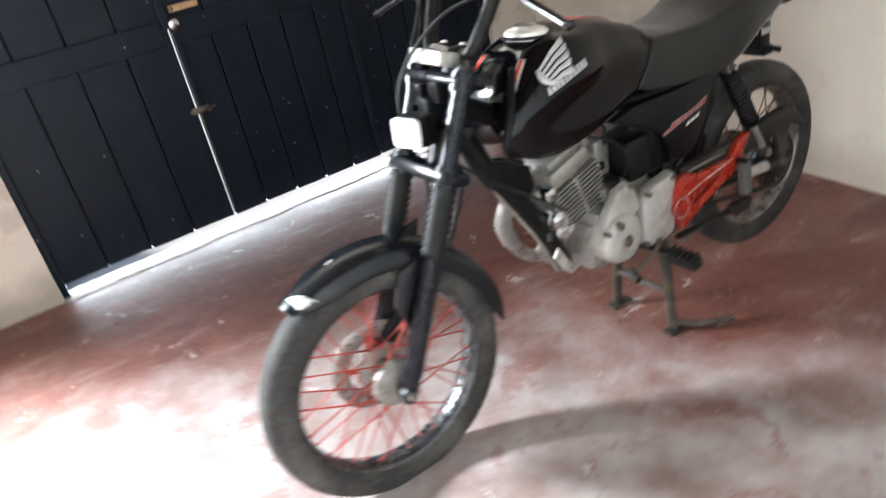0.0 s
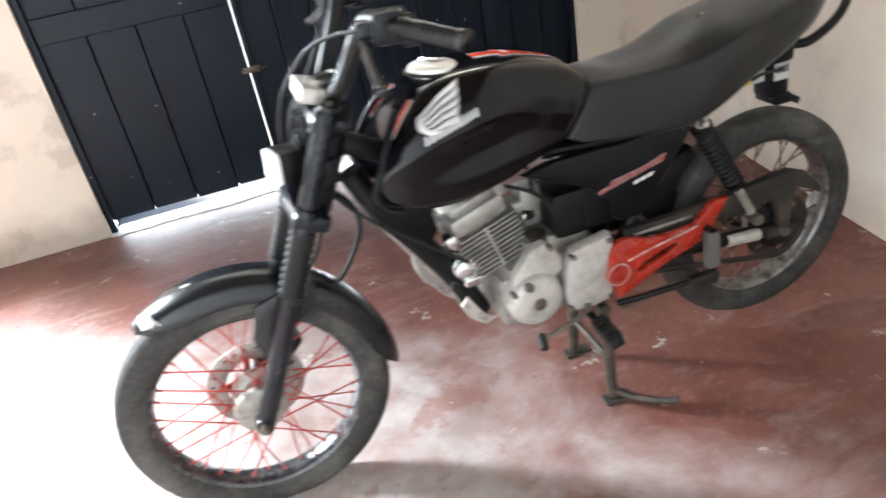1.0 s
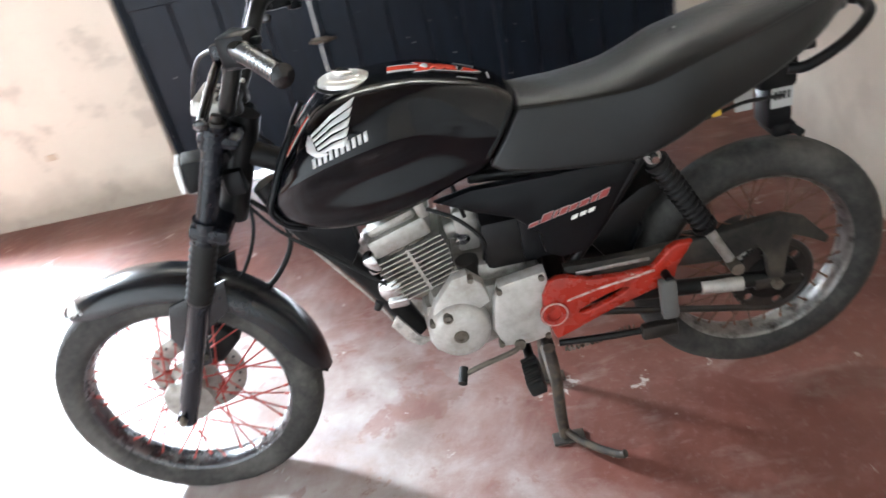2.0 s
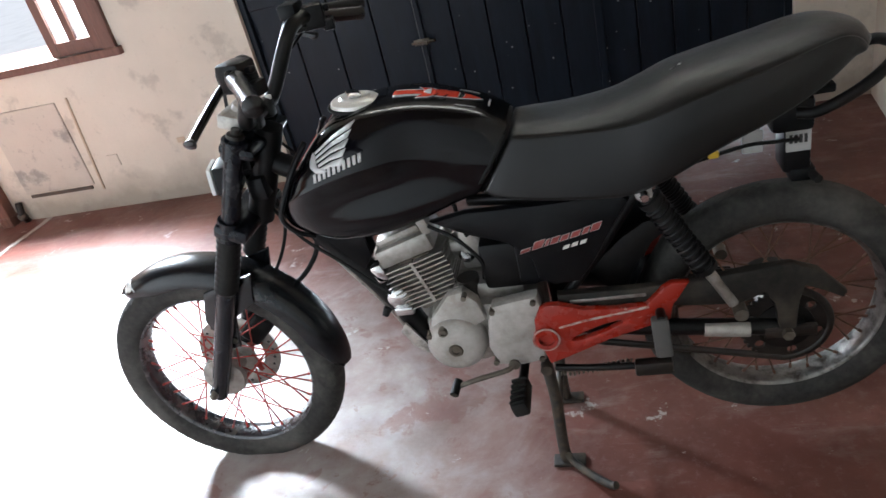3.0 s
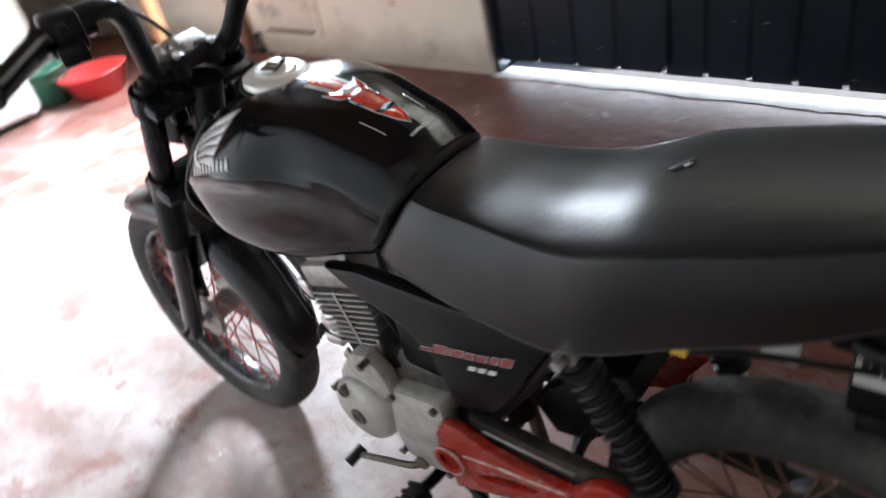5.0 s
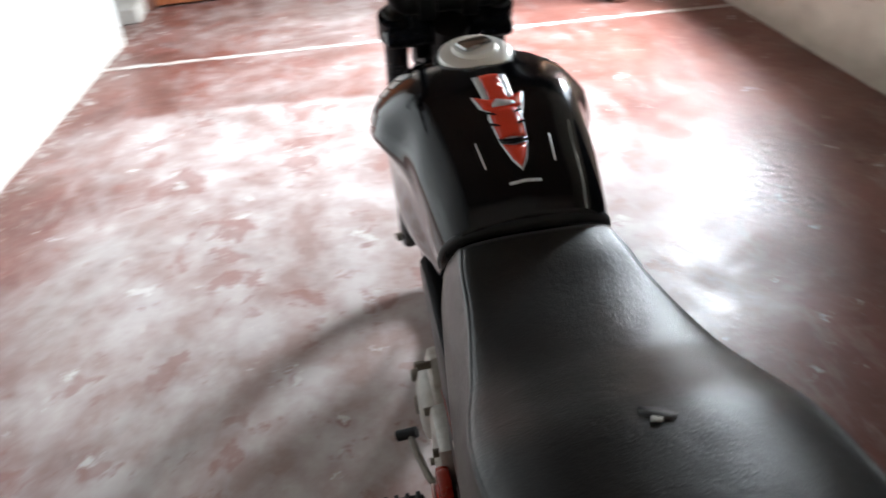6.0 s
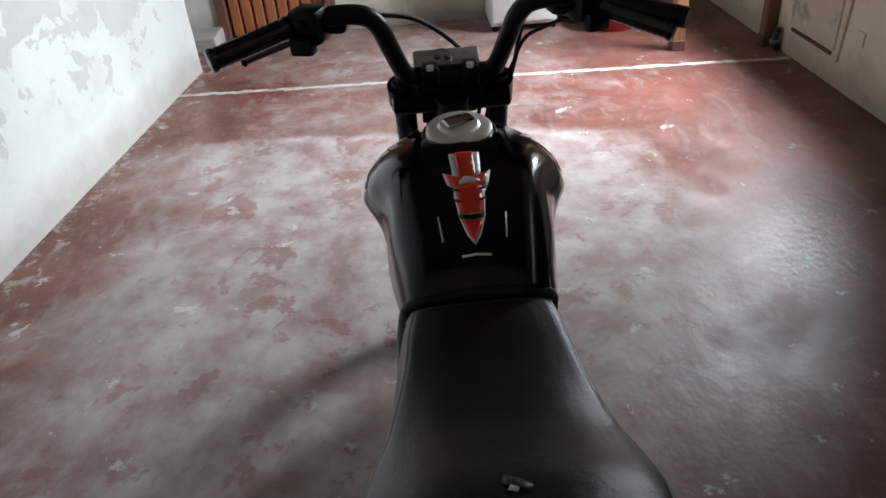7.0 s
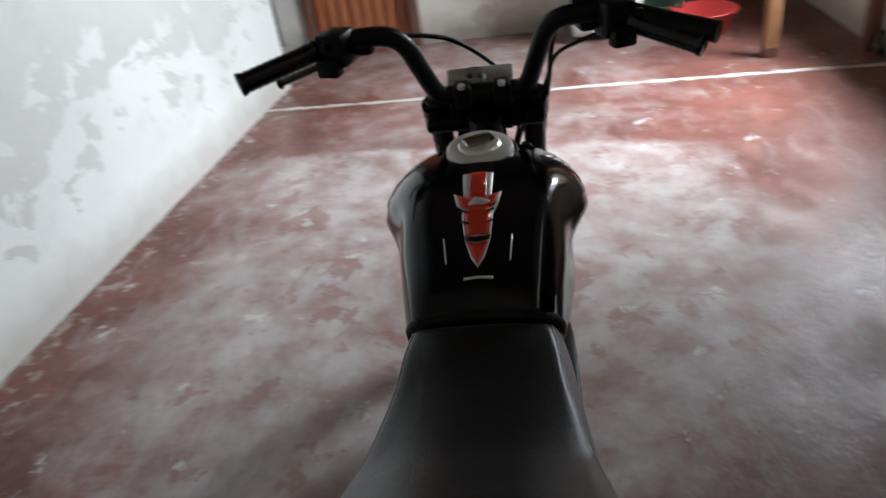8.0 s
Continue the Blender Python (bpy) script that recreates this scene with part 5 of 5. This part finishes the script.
for s in (1, -1):
    h = part("footrest_hanger", plate([(0.456, 0.470), (0.440, 0.500), (0.420, 0.508), (0.396, 0.505), (0.350, 0.488), (0.278, 0.482), (0.218, 0.484), (0.200, 0.502), (0.180, 0.524), (0.162, 0.533), (0.128, 0.531), (0.142, 0.508), (0.162, 0.478), (0.170, 0.442), (0.300, 0.402), (0.400, 0.360), (0.437, 0.347), (0.447, 0.385), (0.460, 0.420)], s * 0.128, s * 0.148, 0.005, [hole]), red_paint, bike, "red painted pillion footrest hanger, chipped", smooth="auto")
    ring = bmesh.new()
    turned(ring, ((0.017, s * 0.146), (0.017, s * 0.155), (0.025, s * 0.156), (0.029, s * 0.150), (0.029, s * 0.140)), (0.436, 0, 0.420), 28)
    part("pivot_ring", ring, red_paint, h, smooth="auto")
    part("worn_ridge", tubed(smooth_path([(0.405, s * 0.1475, 0.446), (0.340, s * 0.1485, 0.461), (0.270, s * 0.1485, 0.471), (0.212, s * 0.1475, 0.480)], 6), [0.0022 + 0.0012 * math.sin(k * 1.7) ** 2 for k in range(19)], 8), worn_edge, h, "paint worn to bare metal along the ridge")
    part("worn_ring", tubed([(0.436 + 0.0285 * math.cos(2 * math.pi * k / 24), s * 0.153, 0.420 + 0.0285 * math.sin(2 * math.pi * k / 24)) for k in range(25)], 0.0022, 6), worn_edge, h)
    part("pivot_bolt", tubed([(0.436, s * 0.10, 0.420), (0.436, s * 0.146, 0.420)], 0.016, 6), dirty_steel, h, smooth=False)
    part("pillion_peg", boxed((-0.018, -0.012, -0.055), (0.018, 0.014, 0.045), 0.007, Matrix.Translation((0.193, s * 0.172, 0.424)) @ Matrix.Rotation(radians(3), 4, "Y")), pillion_grey if s > 0 else rubber, bike, "folded grey pillion footpeg", smooth="auto")
    part("peg_pivot", tubed([(0.191, s * 0.146, 0.466), (0.191, s * 0.180, 0.466)], 0.010, 10), frame_black, bike, smooth="auto")

# shocks
for s in (1, -1):
    top, foot = Vector((0.200, s * 0.120, 0.738)), Vector((0.028, s * 0.120, 0.428))
    sh = part("shock_absorber", tubed([top.lerp(foot, 0.03), top.lerp(foot, 0.05), top.lerp(foot, 0.62), top.lerp(foot, 0.64)], [0.016, 0.0195, 0.0195, 0.016], 20), rubber, bike, "rear shock absorber with a black coil spring", smooth="auto")
    part("damper_body", tubed([top.lerp(foot, 0.60), top.lerp(foot, 0.93)], 0.0120, 16), aluminium, sh, "bare lower damper tube", smooth="auto")
    part("lower_eye", tubed([foot + Vector((0, -0.016 * s, 0)), foot + Vector((0, 0.018 * s, 0))], 0.0145, 16), dirty_steel, sh, smooth="auto")
    part("upper_eye", tubed([top + Vector((0, -0.018 * s, 0)), top + Vector((0, 0.016 * s, 0))], 0.0165, 18), dull_chrome, sh, "chrome upper shock eye", smooth="auto")
    part("eye_nut", tubed([top + Vector((0, 0.018 * s, 0)), top + Vector((0, 0.034 * s, 0))], [0.011, 0.008], 8), chrome, sh, smooth="auto")
    spring = [top.lerp(foot, 0.08 + 0.52 * k / 144) + 0.0218 * (math.cos(k * math.tau / 12) * Vector((0, 1, 0)) + math.sin(k * math.tau / 12) * Vector((0.865, 0, -0.502))) for k in range(145)]
    part("spring", tubed(spring, 0.0040, 6), frame_black, sh, smooth="auto")
    for a, b in ((0.055, 0.085), (0.60, 0.635)):
        part("spring_cup", tubed([top.lerp(foot, a), top.lerp(foot, b)], 0.0260, 20), frame_black, sh, smooth="auto")

# rear guard, tail bracket and labels
part("rear_fender", fender(REAR, 0.345, 0.064, 4, 36, 0.02, 14), side_black, bike, "black inner rear fender", smooth="auto")
part("mud_flap", plate([(0.325, 0.520), (0.296, 0.560), (0.252, 0.600), (0.205, 0.630), (0.165, 0.642), (0.150, 0.610), (0.190, 0.578), (0.216, 0.530), (0.230, 0.480), (0.290, 0.470)], -0.055, 0.055, 0.006), frame_black, bike, "dusty black mud flap before the rear wheel", smooth="auto")
tb = part("tail_bracket", boxed((-0.130, -0.045, 0.780), (-0.050, 0.045, 0.850), 0.012), side_black, bike, "black tail bracket with no lamp", smooth="auto")
part("bracket_arm", boxed((-0.126, -0.035, 0.690), (-0.074, 0.035, 0.790), 0.008), side_black, tb, smooth="auto")
part("bracket_foot", boxed((-0.134, -0.040, 0.672), (-0.086, 0.040, 0.700), 0.006), side_black, tb, smooth="auto")
part("bracket_shelf", boxed((-0.165, -0.040, 0.848), (-0.060, 0.040, 0.866), 0.006), side_black, tb, smooth="auto")
part("tail_label", boxed((-0.124, 0.0352, 0.738), (-0.078, 0.0372, 0.786), 0.001), grey_label, tb, "worn grey label", smooth=False)
for k in range(4):
    part("label_bar", boxed((-0.117 + 0.009 * k, 0.0373, 0.756), (-0.111 + 0.009 * k, 0.0380, 0.774)), dark_ink, tb, smooth=False)
part("battery_strap", boxed((-0.032, 0.052, 0.756), (0.006, 0.058, 0.804), 0.004), grey_label, tb, "pale plastic tab", smooth=False)
for s in (1, -1):
    part("rear_indicator_stub", tubed([(-0.125, s * 0.034, 0.688), (-0.132, s * 0.062, 0.684)], 0.009, 10), rubber, tb, smooth="auto")
part("wire_connector", boxed((0.058, 0.110, 0.786), (0.078, 0.122, 0.800), 0.003), yellow_plastic, bike, "yellow wire connector under the seat", smooth=False)
bar("under_seat_wire", [(0.15, 0.118, 0.772), (0.07, 0.116, 0.790), (0.0, 0.09, 0.790), (-0.06, 0.06, 0.775), (-0.10, 0.04, 0.765)], 0.004, rubber, sides=8)

# ---- engine ----
case = bmesh.new()
box(case, (0.440, -0.095, 0.335), (0.700, 0.105, 0.500), 0.030)
box(case, (0.560, -0.085, 0.320), (0.720, 0.095, 0.470), 0.030)
box(case, (0.470, -0.075, 0.480), (0.640, 0.080, 0.540), 0.020)
engine = part("engine", case, aluminium, bike, "dusty single-cylinder engine in grey metal", smooth="auto")
part("generator_cover", turned(bmesh.new(), ((0.0, 0.152), (0.020, 0.152), (0.046, 0.150), (0.061, 0.144), (0.068, 0.133), (0.070, 0.116), (0.070, 0.080)), (0.644, 0, 0.414), 48), silver_paint, engine, "round silver generator cover", smooth="auto")
for x, z, r in ((0.644, 0.411, 0.017), (0.664, 0.463, 0.011)):
    part("inspection_cap", turned(bmesh.new(), ((0.0, 0.153), (r * 0.45, 0.153), (r * 0.5, 0.156), (r * 0.85, 0.156), (r, 0.153), (r, 0.140)), (x, 0, z), 22), dirty_steel, engine, smooth="auto")
part("cover_web", plate([(0.690, 0.485), (0.640, 0.545), (0.605, 0.552), (0.575, 0.520), (0.565, 0.470), (0.620, 0.440), (0.700, 0.440)], 0.095, 0.128, 0.008), silver_paint, engine, "silver cover casting", smooth="auto")
sprocket_cover = plate([(0.572, 0.400), (0.560, 0.470), (0.545, 0.512), (0.500, 0.520), (0.442, 0.528), (0.437, 0.500), (0.448, 0.420), (0.446, 0.352), (0.500, 0.342), (0.555, 0.348)], 0.100, 0.140, 0.010)
part("sprocket_cover", sprocket_cover, silver_paint, engine, "silver sprocket cover", smooth="auto")
for x, z in ((0.545, 0.500), (0.452, 0.515), (0.455, 0.360), (0.560, 0.360), (0.700, 0.450), (0.600, 0.545)):
    part("case_bolt", tubed([(x, 0.125, z), (x, 0.147, z)], 0.0065, 8), dirty_steel, engine, smooth="auto")
right_cover = turned(bmesh.new(), ((0.0, -0.145), (0.050, -0.143), (0.080, -0.130), (0.088, -0.090), (0.088, -0.060)), (0.600, 0, 0.420), 40)
part("clutch_cover", right_cover, silver_paint, engine, smooth="auto")
# leaning cylinder with thin fins
CYL = Matrix.Translation((0.684, 0, 0.480)) @ Matrix.Rotation(radians(17), 4, "Y")
# core is darker than the fins, to paint shade into their gaps
part("cylinder", boxed((-0.052, -0.052, -0.01), (0.052, 0.052, 0.135), 0.015, CYL), dirty_steel, engine, smooth="auto")
for k in range(10):
    z = 0.014 + 0.0122 * k
    grow = 0.022 * math.sin(min(1.0, k / 7) * math.pi / 2)
    part("cooling_fin", boxed((-0.060 - grow, -0.066, z), (0.060 + grow, 0.066, z + 0.0036), 0.0012, CYL), aluminium, engine, smooth=False)
part("fin_rib", boxed((-0.004, -0.0665, 0.012), (0.004, 0.0665, 0.130), 0, CYL), aluminium, engine, smooth=False)
headbm = boxed((-0.070, -0.064, 0.136), (0.070, 0.064, 0.185), 0.010, CYL)
box(headbm, (-0.058, -0.052, 0.182), (0.058, 0.052, 0.206), 0.010, CYL)
part("cylinder_head", headbm, aluminium, engine, "grey metal cylinder head", smooth="auto")
part("head_bracket", boxed((-0.085, -0.012, 0.175), (-0.060, 0.060, 0.225), 0.006, CYL), aluminium, engine, smooth="auto")
part("spark_plug_cap", tubed([CYL @ Vector((0.02, -0.064, 0.160)), CYL @ Vector((0.04, -0.090, 0.165)), CYL @ Vector((0.075, -0.095, 0.185))], 0.009, 10), rubber, engine)
part("exhaust_flange", tubed([CYL @ Vector((0.070, -0.030, 0.150)), CYL @ Vector((0.086, -0.030, 0.150))], 0.026, 16), dull_chrome, engine, smooth="auto")
part("oil_line_joint", boxed((0.066, 0.030, 0.108), (0.098, 0.070, 0.158), 0.009, CYL), chrome, engine, smooth="auto")
starter = part("starter_motor", tubed([(0.776, 0.064, 0.503), (0.776, 0.058, 0.503), (0.776, 0.050, 0.503), (0.776, 0.048, 0.503), (0.776, 0.044, 0.503), (0.776, 0.042, 0.503), (0.776, -0.050, 0.503)], [0.018, 0.028, 0.031, 0.028, 0.028, 0.032, 0.032], 20), chrome, engine, "bright chrome starter motor", smooth="auto")
part("starter_foot", boxed((0.745, 0.030, 0.462), (0.792, 0.070, 0.486), 0.006), chrome, starter, smooth="auto")
part("starter_terminal", tubed([(0.812, 0.052, 0.478), (0.822, 0.058, 0.462)], [0.011, 0.008], 10), rubber, starter, "black rubber boot", smooth="auto")
# carburettor and air box
carb = bmesh.new()
tube(carb, [(0.632, -0.005, 0.598), (0.545, -0.005, 0.612)], 0.026, 16)
box(carb, (0.560, -0.030, 0.545), (0.612, 0.025, 0.650), 0.010)
part("carburettor", carb, aluminium, bike, "small grey carburettor", smooth="auto")
part("carburettor_cap", tubed([(0.600, -0.010, 0.560), (0.598, 0.020, 0.585), (0.597, 0.026, 0.590)], [0.020, 0.020, 0.013], 16), chrome, bike, "bright carburettor cap", smooth="auto")
part("starter_gear_case", tubed([(0.597, 0.060, 0.498), (0.600, 0.060, 0.548)], [0.028, 0.026], 16), oily_black, engine, smooth="auto")
part("intake_boot", tubed([(0.548, -0.005, 0.612), (0.470, 0, 0.620)], [0.026, 0.036], 16), rubber, bike, smooth="auto")
part("air_box", boxed((0.340, -0.080, 0.530), (0.480, 0.098, 0.735), 0.018), side_black, bike, "black plastic air box", smooth="auto")
part("air_box_neck", boxed((0.430, -0.030, 0.520), (0.560, 0.088, 0.640), 0.016), frame_black, bike, smooth="auto")
bar("breather_hose", [(0.560, 0.070, 0.545), (0.555, 0.085, 0.600), (0.600, 0.080, 0.660), (0.660, 0.060, 0.690)], 0.0045, rubber)
bar("fuel_hose", [(0.60, 0.03, 0.74), (0.592, 0.045, 0.69), (0.585, 0.035, 0.64)], 0.005, rubber, sides=8)
# exhaust on the right side
ex = bar("exhaust_pipe", [(0.786, -0.030, 0.612), (0.828, -0.062, 0.572), (0.846, -0.095, 0.490), (0.815, -0.112, 0.390), (0.735, -0.118, 0.320), (0.560, -0.128, 0.300), (0.380, -0.140, 0.305)], 0.019, dull_chrome, label="discoloured chrome exhaust pipe", sides=14)
part("heat_shield", tubed(smooth_path([(0.842, -0.075, 0.545), (0.852, -0.098, 0.480), (0.832, -0.108, 0.415)], 5), 0.024, 14), aluminium, ex, smooth="auto")
part("muffler", tubed([(0.420, -0.136, 0.300), (0.395, -0.138, 0.302), (0.280, -0.145, 0.310), (0.270, -0.146, 0.311)], [0.020, 0.030, 0.030, 0.022], 24), frame_black, ex, smooth="auto")

# ---- foot controls and stands ----
peg = bar("footpeg_bar", [(0.505, -0.19, 0.318), (0.505, -0.12, 0.312), (0.505, 0, 0.308), (0.505, 0.12, 0.312), (0.506, 0.170, 0.318)], 0.011, frame_black, label="black footpeg bar")
for s in (1, -1):
    m = Matrix.Translation((0.507, s * 0.212, 0.316)) @ Matrix.Rotation(radians(14), 4, "Y")
    form = boxed((-0.019, -0.047, -0.020), (0.019, 0.047, 0.016), 0.007, m)
    for k in range(5):
        box(form, (-0.018, -0.040 + 0.018 * k, 0.012), (0.018, -0.032 + 0.018 * k, 0.021), 0.002, m)
    part("footpeg_rubber", form, rubber, peg, "ribbed rubber footpeg", smooth="auto")
shift = bar("gear_lever", [(0.520, 0.132, 0.350), (0.535, 0.150, 0.342), (0.600, 0.165, 0.335), (0.655, 0.172, 0.322)], 0.0062, dirty_steel, label="bent gear lever with rubber tip", sides=10)
part("lever_rubber", tubed([(0.655, 0.160, 0.330), (0.663, 0.196, 0.318)], 0.0105, 12), rubber, shift, smooth="auto")
part("lever_joint", tubed([(0.520, 0.120, 0.350), (0.520, 0.146, 0.350)], 0.013, 12), dirty_steel, shift, smooth="auto")
bar("brake_pedal", [(0.470, -0.120, 0.330), (0.540, -0.160, 0.315), (0.620, -0.170, 0.320), (0.665, -0.165, 0.330)], 0.008, dirty_steel)
stand = part("centre_stand", tubed([(0.455, -0.115, 0.300), (0.455, 0.115, 0.300)], 0.014, 14), stand_paint, bike, "worn steel centre stand holding the bike up", smooth="auto")
for s in (1, -1):
    leg = smooth_path([(0.456, s * 0.090, 0.300), (0.448, s * 0.098, 0.200), (0.450, s * 0.108, 0.080), (0.448, s * 0.114, 0.012)], 5)
    part("stand_leg", tubed(leg, 0.0145, 12), stand_paint, stand, smooth="auto")
    part("stand_foot", boxed((-0.045, -0.020, 0.0), (0.035, 0.020, 0.010), 0.004, Matrix.Translation((0.445, s * 0.114, 0))), stand_paint, stand, smooth="auto")
part("cross_tube", tubed([(0.449, -0.104, 0.135), (0.449, 0.104, 0.135)], 0.010, 12), stand_paint, stand, smooth="auto")
part("stand_tang", tubed(smooth_path([(0.448, 0.112, 0.034), (0.420, 0.150, 0.028), (0.380, 0.190, 0.028), (0.340, 0.224, 0.034), (0.328, 0.232, 0.042)], 5), 0.0095, 10), stand_paint, stand, "foot tang of the stand", smooth="auto")
side = bar("side_stand", [(0.430, 0.125, 0.318), (0.340, 0.150, 0.330), (0.235, 0.165, 0.338)], 0.0080, frame_black, label="folded black side stand")
part("side_stand_foot", boxed((-0.040, -0.012, -0.018), (0.040, 0.014, 0.016), 0.006, Matrix.Translation((0.215, 0.170, 0.340))), oily_black, side, smooth="auto")
spring = [Vector((0.420 - 0.16 * k / 80, 0.128, 0.300 + 0.02 * k / 80)) + 0.008 * Vector((0, math.cos(k * 1.2), math.sin(k * 1.2))) for k in range(81)]
part("stand_spring", tubed(spring, 0.0022, 6), dirty_steel, side)
hung(bike, BIKE_AT)
